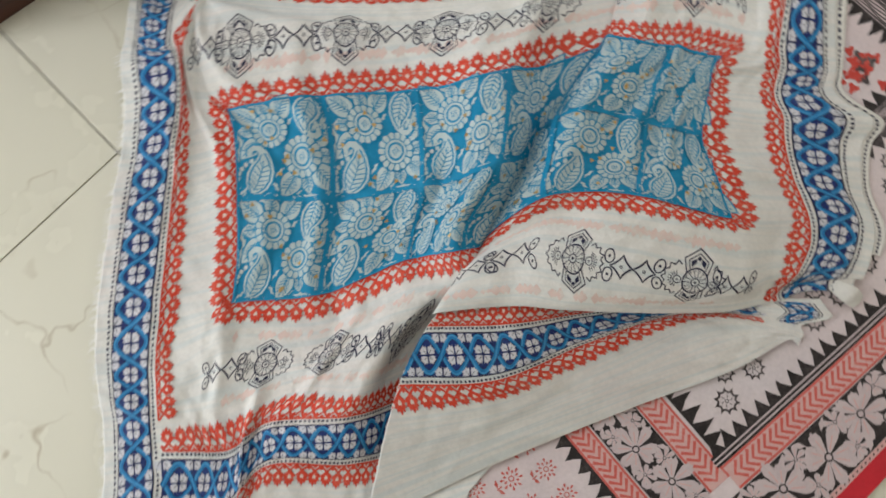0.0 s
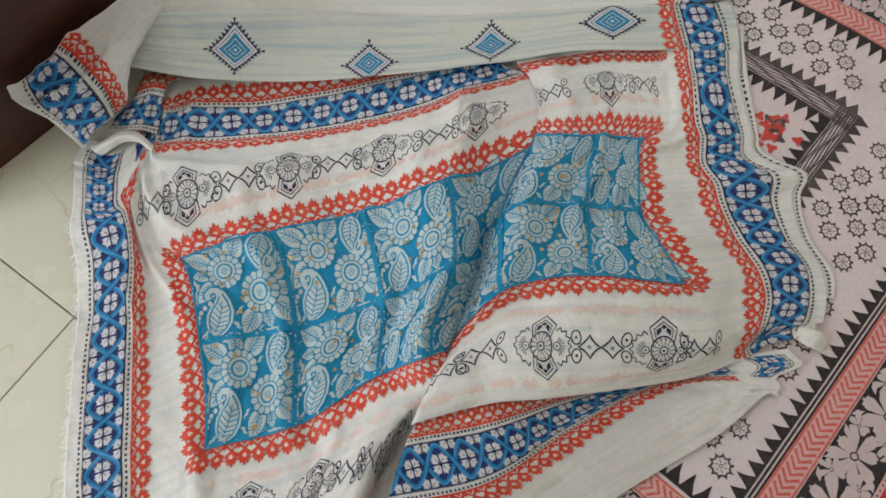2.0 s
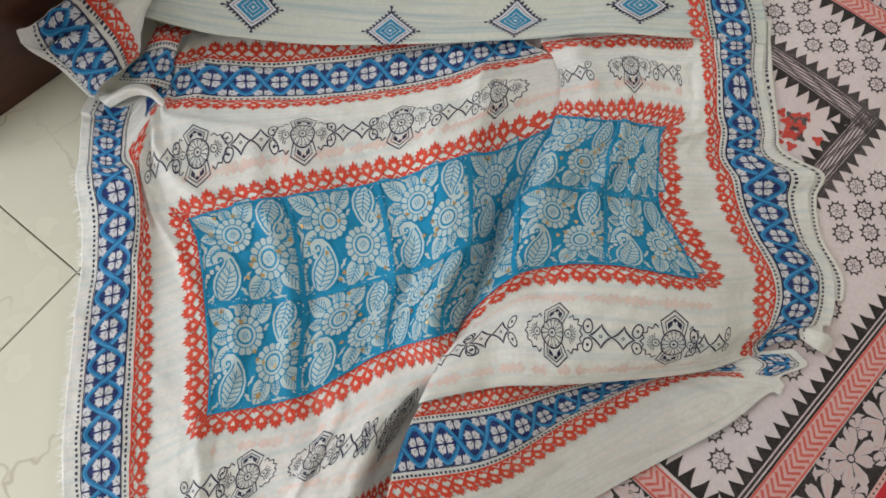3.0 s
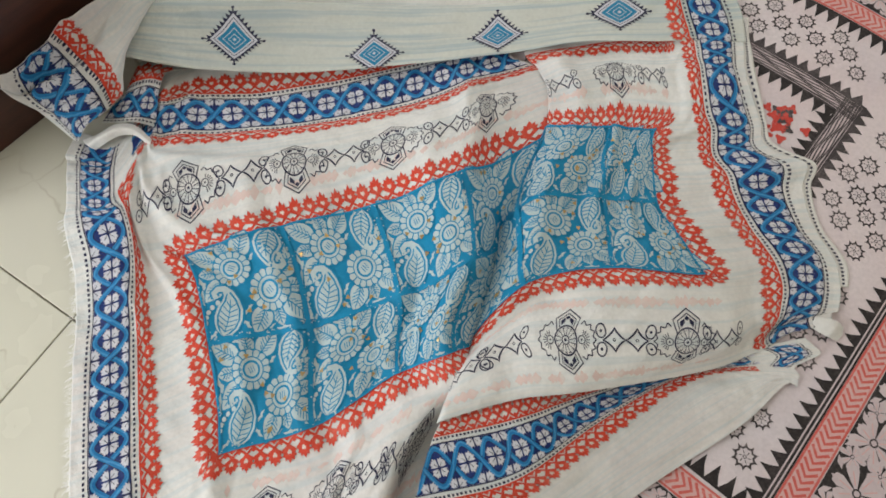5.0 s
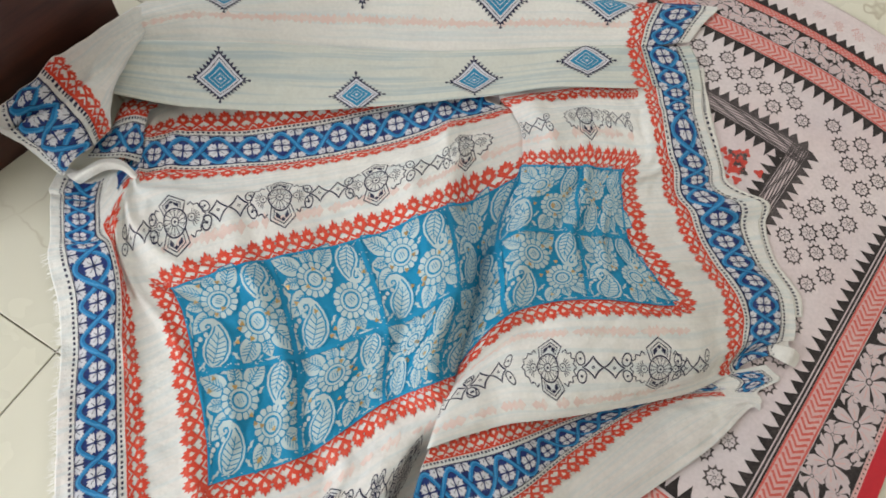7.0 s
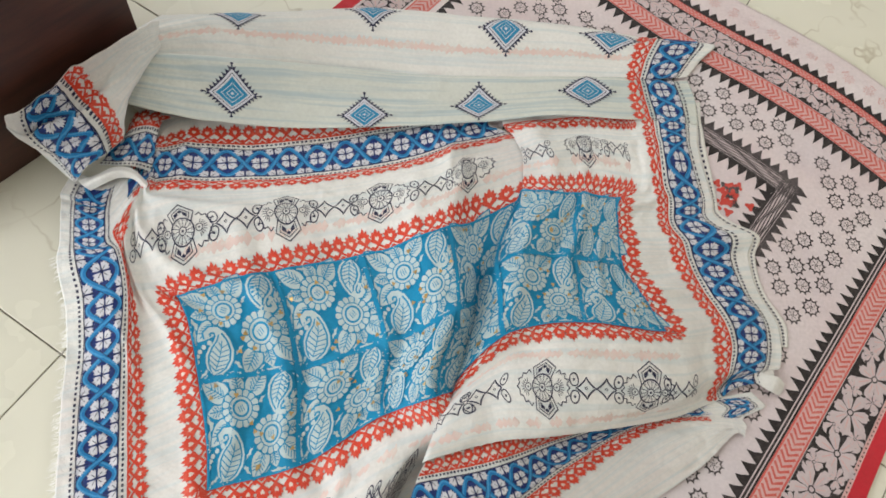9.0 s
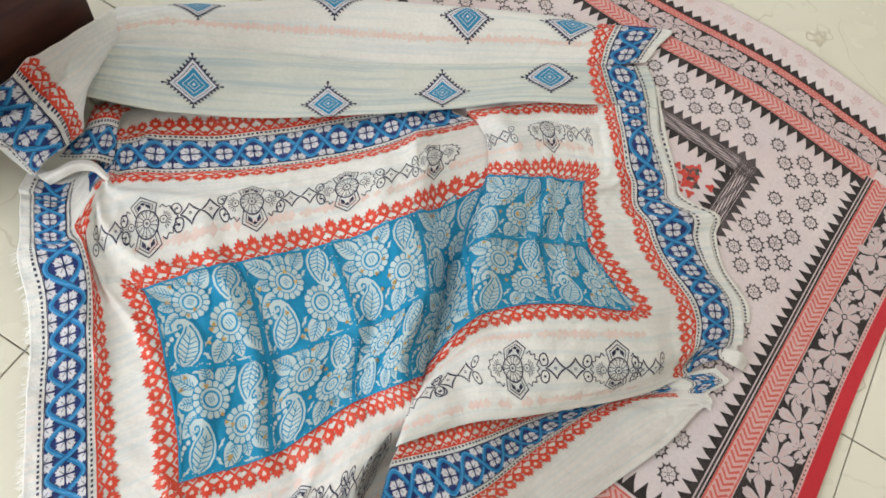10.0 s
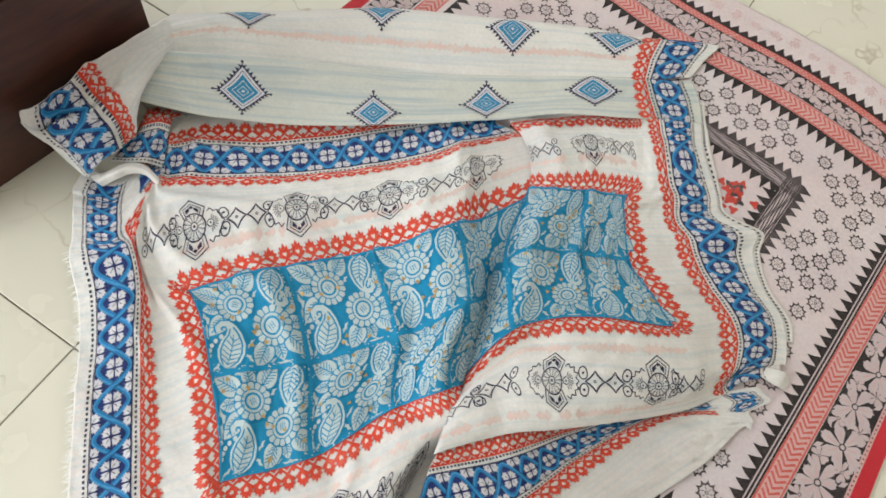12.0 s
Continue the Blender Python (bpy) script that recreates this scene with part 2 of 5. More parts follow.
# ---- guide lines of the folded cloth, in metres: (length along the cloth, places across it) ----
FIELD_GUIDES = [
    (0.72, [(-0.061, 0.319, 0.01), (0.019, 0.328, 0.01), (0.032, 0.389, 0.01), (0.076, 0.465, 0.006), (0.223, 0.506, 0.004), (0.379, 0.536, 0.004), (0.525, 0.564, 0.004), (0.596, 0.578, 0.004), (0.663, 0.589, 0.004)]),
    (0.675, [(-0.069, 0.279, 0.008), (0.018, 0.286, 0.012), (0.036, 0.359, 0.016), (0.081, 0.423, 0.01), (0.229, 0.464, 0.005), (0.383, 0.497, 0.004), (0.532, 0.531, 0.004), (0.603, 0.546, 0.004), (0.664, 0.559, 0.004)]),
    (0.62, [(-0.065, 0.263, 0.008), (0.021, 0.272, 0.013), (0.043, 0.333, 0.015), (0.086, 0.383, 0.014), (0.243, 0.407, 0.008), (0.391, 0.443, 0.006), (0.536, 0.489, 0.005), (0.607, 0.51, 0.005), (0.664, 0.527, 0.004)]),
    (0.58, [(-0.061, 0.243, 0.008), (0.024, 0.255, 0.014), (0.05, 0.312, 0.015), (0.092, 0.348, 0.018), (0.252, 0.371, 0.016), (0.398, 0.404, 0.015), (0.541, 0.45, 0.013), (0.612, 0.477, 0.012), (0.666, 0.502, 0.008)]),
    (0.54, [(-0.055, 0.217, 0.009), (0.031, 0.23, 0.017), (0.055, 0.292, 0.018), (0.094, 0.317, 0.018), (0.259, 0.341, 0.015), (0.404, 0.372, 0.014), (0.55, 0.42, 0.013), (0.619, 0.454, 0.013), (0.702, 0.49, 0.009)]),
    (0.49, [(-0.048, 0.189, 0.01), (0.038, 0.203, 0.02), (0.06, 0.273, 0.02), (0.088, 0.289, 0.018), (0.26, 0.319, 0.014), (0.413, 0.355, 0.014), (0.567, 0.405, 0.014), (0.627, 0.441, 0.014), (0.719, 0.48, 0.009)]),
    (0.415, [(-0.04, 0.14, 0.01), (0.06, 0.169, 0.02), (0.062, 0.178, 0.012), (0.113, 0.207, 0.018), (0.265, 0.263, 0.016), (0.423, 0.304, 0.012), (0.58, 0.354, 0.03), (0.646, 0.407, 0.012), (0.732, 0.449, 0.009)]),
    (0.36, [(-0.011, 0.076, 0.01), (0.084, 0.107, 0.02), (0.086, 0.116, 0.008), (0.135, 0.128, 0.016), (0.29, 0.184, 0.024), (0.434, 0.234, 0.012), (0.582, 0.28, 0.048), (0.647, 0.335, 0.014), (0.736, 0.387, 0.009)]),
    (0.33, [(-0.001, 0.047, 0.01), (0.091, 0.076, 0.02), (0.099, 0.088, 0.008), (0.156, 0.108, 0.016), (0.305, 0.161, 0.024), (0.447, 0.205, 0.012), (0.589, 0.248, 0.056), (0.651, 0.297, 0.016), (0.729, 0.353, 0.009)]),
    (0.165, [(0.034, -0.124, 0.01), (0.125, -0.09, 0.014), (0.152, -0.075, 0.01), (0.221, -0.036, 0.018), (0.367, -0.0, 0.016), (0.502, 0.047, 0.034), (0.61, 0.091, 0.078), (0.656, 0.144, 0.02), (0.69, 0.176, 0.001)]),
    (0, [(0.067, -0.279, 0.008), (0.16, -0.245, 0.014), (0.19, -0.23, 0.01), (0.262, -0.194, 0.018), (0.39, -0.149, 0.018), (0.508, -0.069, 0.026), (0.589, -0.043, 0.072), (0.643, -0.003, 0.018), (0.682, 0.032, 0.001)]),
    (-0.045, [(0.08, -0.323, 0.008), (0.17, -0.293, 0.014), (0.197, -0.281, 0.01), (0.263, -0.233, 0.016), (0.403, -0.188, 0.018), (0.52, -0.11, 0.04), (0.61, -0.072, 0.058), (0.638, -0.041, 0.01), (0.666, -0.017, 0.001)]),
    (-0.11, [(0.104, -0.372, 0.008), (0.188, -0.342, 0.014), (0.22, -0.33, 0.012), (0.275, -0.294, 0.014), (0.401, -0.246, 0.026), (0.509, -0.192, 0.05), (0.559, -0.154, 0.008), (0.604, -0.127, 0.002), (0.642, -0.103, 0.001)]),
    (-0.185, [(0.128, -0.422, 0.008), (0.211, -0.397, 0.014), (0.246, -0.384, 0.012), (0.289, -0.372, 0.01), (0.388, -0.303, 0.024), (0.486, -0.281, 0.048), (0.541, -0.24, 0.004), (0.597, -0.204, 0.002), (0.634, -0.181, 0.001)]),
    (-0.227, [(0.145, -0.466, 0.008), (0.224, -0.431, 0.014), (0.266, -0.42, 0.012), (0.318, -0.406, 0.01), (0.369, -0.351, 0.026), (0.485, -0.313, 0.04), (0.549, -0.271, 0.004), (0.589, -0.244, 0.003), (0.63, -0.219, 0.002)]),
    (-0.27, [(0.157, -0.509, 0.008), (0.24, -0.47, 0.014), (0.278, -0.459, 0.012), (0.326, -0.445, 0.01), (0.381, -0.379, 0.024), (0.492, -0.344, 0.034), (0.562, -0.302, 0.003), (0.602, -0.277, 0.003), (0.642, -0.251, 0.002)]),
    (-0.315, [(0.159, -0.541, 0.008), (0.248, -0.506, 0.014), (0.281, -0.496, 0.012), (0.334, -0.483, 0.01), (0.384, -0.406, 0.024), (0.495, -0.376, 0.02), (0.568, -0.341, 0.003), (0.609, -0.317, 0.003), (0.649, -0.292, 0.002)]),
    (-0.36, [(0.167, -0.581, 0.008), (0.258, -0.543, 0.012), (0.29, -0.534, 0.012), (0.338, -0.517, 0.01), (0.39, -0.439, 0.024), (0.499, -0.411, 0.018), (0.583, -0.376, 0.003), (0.625, -0.357, 0.003), (0.667, -0.338, 0.002)]),
    (-0.5, [(0.188, -0.693, 0.008), (0.274, -0.658, 0.01), (0.306, -0.645, 0.01), (0.35, -0.619, 0.01), (0.417, -0.565, 0.02), (0.509, -0.52, 0.012), (0.594, -0.469, 0.008), (0.632, -0.442, 0.003), (0.67, -0.414, 0.002)]),
]
FLAP_GUIDES = [
    (0.6, [(0.731, 0.542, 0.004), (0.692, 0.547, 0.006), (0.753, 0.557, 0.007), (0.815, 0.568, 0.009), (0.924, 0.582, 0.01), (0.948, 0.587, 0.014), (0.977, 0.589, 0.016), (1.018, 0.595, 0.014), (1.068, 0.606, 0.008)]),
    (0.53, [(0.736, 0.509, 0.004), (0.699, 0.503, 0.009), (0.756, 0.52, 0.01), (0.813, 0.536, 0.012), (0.926, 0.544, 0.012), (0.951, 0.547, 0.016), (0.979, 0.549, 0.018), (1.019, 0.555, 0.016), (1.071, 0.565, 0.008)]),
    (0.47, [(0.717, 0.473, 0.004), (0.713, 0.473, 0.012), (0.767, 0.485, 0.016), (0.823, 0.499, 0.014), (0.923, 0.505, 0.014), (0.952, 0.508, 0.018), (0.982, 0.511, 0.018), (1.019, 0.517, 0.016), (1.069, 0.526, 0.008)]),
    (0.415, [(0.73, 0.441, 0.004), (0.726, 0.441, 0.012), (0.776, 0.453, 0.02), (0.826, 0.475, 0.018), (0.928, 0.475, 0.016), (0.959, 0.477, 0.018), (0.986, 0.48, 0.018), (1.023, 0.486, 0.016), (1.067, 0.496, 0.008)]),
    (0.36, [(0.731, 0.386, 0.004), (0.727, 0.386, 0.013), (0.784, 0.386, 0.026), (0.833, 0.397, 0.022), (0.928, 0.396, 0.02), (0.961, 0.396, 0.02), (0.987, 0.399, 0.02), (1.032, 0.405, 0.018), (1.079, 0.416, 0.008)]),
    (0.33, [(0.728, 0.363, 0.004), (0.724, 0.363, 0.014), (0.785, 0.351, 0.038), (0.825, 0.357, 0.03), (0.904, 0.358, 0.028), (0.963, 0.369, 0.022), (0.992, 0.372, 0.022), (1.038, 0.379, 0.02), (1.083, 0.39, 0.008)]),
    (0.24, [(0.686, 0.254, 0.004), (0.682, 0.254, 0.013), (0.743, 0.267, 0.06), (0.8, 0.273, 0.05), (0.893, 0.29, 0.036), (0.966, 0.303, 0.026), (0.996, 0.308, 0.026), (1.041, 0.319, 0.022), (1.105, 0.335, 0.007)]),
    (0.215, [(0.676, 0.224, 0.004), (0.672, 0.224, 0.013), (0.735, 0.244, 0.064), (0.796, 0.255, 0.052), (0.892, 0.272, 0.038), (0.976, 0.281, 0.03), (1.007, 0.287, 0.032), (1.055, 0.296, 0.032), (1.143, 0.318, 0.018)]),
    (0.165, [(0.658, 0.174, 0.004), (0.654, 0.174, 0.014), (0.723, 0.206, 0.072), (0.787, 0.213, 0.058), (0.893, 0.22, 0.042), (0.979, 0.242, 0.026), (1.017, 0.251, 0.026), (1.063, 0.256, 0.024), (1.139, 0.273, 0.01)]),
    (0.08, [(0.635, 0.067, 0.004), (0.631, 0.067, 0.02), (0.703, 0.13, 0.082), (0.774, 0.136, 0.074), (0.922, 0.154, 0.052), (1.009, 0.175, 0.028), (1.042, 0.184, 0.028), (1.085, 0.193, 0.026), (1.147, 0.202, 0.01)]),
    (0, [(0.646, -0.017, 0.004), (0.616, -0.029, 0.03), (0.688, 0.057, 0.086), (0.759, 0.081, 0.088), (0.952, 0.092, 0.062), (1.038, 0.12, 0.03), (1.07, 0.131, 0.028), (1.117, 0.141, 0.024), (1.174, 0.14, 0.008)]),
    (-0.045, [(0.639, -0.039, 0.012), (0.609, -0.051, 0.042), (0.699, 0.036, 0.078), (0.767, 0.048, 0.088), (0.966, 0.07, 0.062), (1.034, 0.089, 0.03), (1.077, 0.096, 0.026), (1.117, 0.101, 0.022), (1.175, 0.104, 0.008)]),
    (-0.11, [(0.622, -0.074, 0.028), (0.592, -0.086, 0.058), (0.675, -0.028, 0.082), (0.747, -0.023, 0.092), (0.973, -0.005, 0.062), (1.032, 0.031, 0.03), (1.066, 0.044, 0.024), (1.101, 0.055, 0.02), (1.166, 0.064, 0.008)]),
    (-0.17, [(0.606, -0.119, 0.042), (0.576, -0.131, 0.072), (0.683, -0.095, 0.08), (0.75, -0.088, 0.082), (0.956, -0.035, 0.044), (1.023, -0.004, 0.02), (1.046, 0.007, 0.016), (1.079, 0.03, 0.014), (1.155, 0.057, 0.008)]),
    (-0.185, [(0.602, -0.131, 0.042), (0.572, -0.143, 0.072), (0.679, -0.106, 0.076), (0.748, -0.095, 0.076), (0.959, -0.042, 0.04), (1.028, -0.01, 0.018), (1.051, 0.001, 0.014), (1.084, 0.023, 0.012), (1.154, 0.044, 0.008)]),
]
HEM_FOLD_GUIDES = [
    (-0.17, [(0.579, -0.132, 0.074), (0.688, -0.086, 0.066), (0.795, -0.063, 0.044), (0.917, -0.029, 0.024), (1.035, 0.002, 0.012), (1.111, 0.02, 0.008)]),
    (-0.227, [(0.564, -0.165, 0.074), (0.679, -0.133, 0.066), (0.778, -0.089, 0.044), (0.904, -0.042, 0.024), (1.052, -0.003, 0.012), (1.123, 0.008, 0.006)]),
    (-0.27, [(0.553, -0.207, 0.07), (0.683, -0.169, 0.062), (0.782, -0.113, 0.042), (0.915, -0.044, 0.024), (1.062, -0.012, 0.012), (1.131, -0.004, 0.006)]),
    (-0.315, [(0.545, -0.249, 0.064), (0.68, -0.208, 0.058), (0.791, -0.127, 0.04), (0.923, -0.049, 0.024), (1.051, -0.026, 0.012), (1.093, -0.024, 0.006)]),
    (-0.36, [(0.542, -0.297, 0.056), (0.695, -0.234, 0.046), (0.808, -0.15, 0.034), (0.943, -0.055, 0.022), (1.057, -0.034, 0.012), (1.096, -0.036, 0.006)]),
    (-0.45, [(0.541, -0.37, 0.036), (0.704, -0.271, 0.028), (0.838, -0.182, 0.022), (0.976, -0.091, 0.018), (1.066, -0.042, 0.01), (1.093, -0.045, 0.006)]),
    (-0.54, [(0.542, -0.452, 0.01), (0.709, -0.32, 0.008), (0.866, -0.207, 0.008), (1.005, -0.114, 0.008), (1.076, -0.051, 0.008), (1.091, -0.055, 0.006)]),
]
TOP_FOLD_GUIDES = [
    (0, [(-0.011, 0.442, 0.062), (0.099, 0.433, 0.048), (0.266, 0.439, 0.034), (0.45, 0.461, 0.03), (0.65, 0.497, 0.029), (0.804, 0.53, 0.027), (0.937, 0.539, 0.024), (0.974, 0.543, 0.022), (1.019, 0.547, 0.018), (1.074, 0.551, 0.008)]),
    (0.055, [(0.005, 0.483, 0.072), (0.099, 0.489, 0.056), (0.258, 0.502, 0.04), (0.445, 0.514, 0.033), (0.649, 0.54, 0.03), (0.805, 0.572, 0.027), (0.93, 0.589, 0.02), (0.967, 0.591, 0.02), (1.01, 0.597, 0.018), (1.073, 0.61, 0.008)]),
    (0.11, [(0.05, 0.54, 0.08), (0.099, 0.554, 0.066), (0.248, 0.579, 0.046), (0.439, 0.584, 0.036), (0.648, 0.602, 0.03), (0.806, 0.624, 0.026), (0.925, 0.638, 0.024), (0.958, 0.639, 0.024), (0.997, 0.643, 0.02), (1.062, 0.657, 0.008)]),
    (0.125, [(0.049, 0.546, 0.07), (0.099, 0.555, 0.058), (0.247, 0.58, 0.038), (0.439, 0.585, 0.028), (0.649, 0.602, 0.024), (0.808, 0.625, 0.02), (0.927, 0.639, 0.018), (0.96, 0.64, 0.018), (0.999, 0.644, 0.014), (1.062, 0.653, 0.006)]),
]
RIDGE_GUIDES = [
    (0, [(0.04, 0.534, 0.074), (0.1, 0.553, 0.058), (0.247, 0.578, 0.036), (0.44, 0.582, 0.028), (0.648, 0.597, 0.026), (0.807, 0.621, 0.022), (0.926, 0.637, 0.02), (0.959, 0.641, 0.02), (1.006, 0.651, 0.016), (1.063, 0.668, 0.006)]),
    (0.05, [(0.018, 0.536, 0.1), (0.095, 0.595, 0.074), (0.241, 0.63, 0.052), (0.434, 0.643, 0.042), (0.645, 0.655, 0.038), (0.807, 0.675, 0.03), (0.934, 0.685, 0.026), (0.972, 0.689, 0.026), (1.028, 0.697, 0.022), (1.097, 0.715, 0.008)]),
    (0.1, [(0.015, 0.559, 0.11), (0.087, 0.635, 0.072), (0.234, 0.68, 0.052), (0.428, 0.72, 0.044), (0.644, 0.732, 0.04), (0.808, 0.74, 0.032), (0.95, 0.737, 0.026), (0.994, 0.737, 0.026), (1.051, 0.744, 0.02), (1.13, 0.753, 0.008)]),
    (0.14, [(0.019, 0.679, 0.02), (0.071, 0.692, 0.018), (0.225, 0.722, 0.016), (0.426, 0.759, 0.014), (0.647, 0.768, 0.012), (0.815, 0.771, 0.01), (0.96, 0.762, 0.008), (1.006, 0.761, 0.008), (1.061, 0.764, 0.006), (1.131, 0.763, 0.004)]),
]
CORNER_GUIDES = [
    (0, [(0.055, 0.584, 0.12), (0.032, 0.498, 0.17), (-0.019, 0.434, 0.175), (-0.042, 0.407, 0.173), (-0.052, 0.394, 0.164), (-0.075, 0.367, 0.159), (-0.103, 0.333, 0.162), (-0.11, 0.324, 0.168)]),
    (0.06, [(0.057, 0.558, 0.106), (0.024, 0.485, 0.128), (-0.018, 0.437, 0.12), (-0.036, 0.411, 0.12), (-0.044, 0.395, 0.12), (-0.078, 0.363, 0.114), (-0.111, 0.323, 0.111), (-0.117, 0.315, 0.137)]),
    (0.13, [(0.052, 0.54, 0.078), (0.035, 0.464, 0.092), (0.021, 0.395, 0.104), (0.011, 0.369, 0.106), (0.002, 0.353, 0.104), (-0.037, 0.325, 0.092), (-0.079, 0.312, 0.07), (-0.098, 0.322, 0.066)]),
    (0.2, [(-0.012, 0.446, 0.064), (0.012, 0.408, 0.066), (0.034, 0.363, 0.072), (0.022, 0.342, 0.074), (0.015, 0.33, 0.074), (-0.018, 0.297, 0.066), (-0.042, 0.286, 0.044), (-0.055, 0.295, 0.04)]),
]
TUCK_GUIDES = [
    (0, [(0.089, 0.45, 0.014), (0.071, 0.43, 0.026), (0.072, 0.396, 0.034), (0.074, 0.365, 0.032), (0.075, 0.329, 0.022)]),
    (0.04, [(0.059, 0.455, 0.024), (0.053, 0.424, 0.038), (0.056, 0.392, 0.048), (0.054, 0.356, 0.048), (0.047, 0.33, 0.034)]),
    (0.08, [(0.025, 0.449, 0.026), (0.03, 0.415, 0.04), (0.032, 0.379, 0.05), (0.025, 0.347, 0.05), (0.013, 0.328, 0.034)]),
    (0.11, [(0.019, 0.417, 0.03), (0.02, 0.4, 0.036), (0.019, 0.378, 0.042), (0.004, 0.349, 0.044), (-0.013, 0.329, 0.03)]),
]
ROLL_GUIDES = [
    (0, [(-0.044, 0.301, 0.02), (-0.01, 0.303, 0.04), (0.02, 0.316, 0.05), (0.051, 0.317, 0.048), (0.077, 0.301, 0.03)]),
    (0.02, [(-0.029, 0.287, 0.026), (0.005, 0.293, 0.052), (0.031, 0.302, 0.06), (0.058, 0.303, 0.056), (0.077, 0.294, 0.034)]),
    (0.04, [(-0.021, 0.286, 0.014), (0.006, 0.289, 0.036), (0.031, 0.299, 0.044), (0.054, 0.301, 0.04), (0.071, 0.292, 0.022)]),
]
SELVAGE_GUIDES = [
    (0, [(1.121, 0.037, 0.01), (1.125, 0.046, 0.014), (1.129, 0.053, 0.016)]),
    (0.03, [(1.145, 0.021, 0.014), (1.151, 0.032, 0.02), (1.159, 0.045, 0.02)]),
    (0.05, [(1.16, 0.018, 0.006), (1.167, 0.027, 0.01), (1.171, 0.039, 0.01)]),
]
UNDERLAYER_GUIDES = [
    (0, [(0.429, -0.406, 0.007), (0.563, -0.371, 0.007), (0.717, -0.292, 0.007)]),
    (-0.08, [(0.459, -0.464, 0.007), (0.576, -0.424, 0.007), (0.675, -0.371, 0.007)]),
    (-0.2, [(0.516, -0.56, 0.007), (0.595, -0.515, 0.007), (0.633, -0.454, 0.007)]),
]


# ---- cloth: surfaces lofted through guide lines, printed by layers of ink ----
def hermite_weights(knots, q):
    """For each q the weights of the knots in a smooth curve through them."""
    t, n = np.asarray(knots, float), len(knots)
    q = np.clip(q, t[0], t[-1])
    i = np.clip(np.searchsorted(t, q, side="right") - 1, 0, n - 2)
    h = t[i + 1] - t[i]
    s = (q - t[i]) / h
    basis = (2 * s**3 - 3 * s**2 + 1, s**3 - 2 * s**2 + s, -2 * s**3 + 3 * s**2, s**3 - s**2)
    slope = np.zeros((n, n))
    for k in range(n):
        if k == 0 or k == n - 1:
            a = 0 if k == 0 else n - 2
            d = t[a + 1] - t[a]
            slope[k, a], slope[k, a + 1] = -1 / d, 1 / d
        else:
            d0, d1 = t[k] - t[k - 1], t[k + 1] - t[k]
            w0, w1 = d1 / (d0 + d1), d0 / (d0 + d1)
            slope[k, k - 1] -= w0 / d0
            slope[k, k] += w0 / d0 - w1 / d1
            slope[k, k + 1] += w1 / d1
    eye = np.eye(n)
    return basis[0][:, None] * eye[i] + (basis[1] * h)[:, None] * slope[i] + basis[2][:, None] * eye[i + 1] + (basis[3] * h)[:, None] * slope[i + 1]


WAVES = [(random.uniform(-1, 1), random.uniform(-1, 1), random.uniform(0, 6.3), random.uniform(0.5, 1.0)) for _ in range(14)]


def crumple(u, v, scale):
    """Soft uneven wrinkles, about -1 to 1."""
    total = np.zeros_like(u)
    bend = 0.03 * np.sin(9 * u + 5 * v) + 0.02 * np.sin(23 * v - 11 * u + 1.0)
    for a, b, ph, amp in WAVES:
        total += amp * np.sin(scale * (a * (u + bend) + b * (v - bend)) + ph)
    return total / 4.0


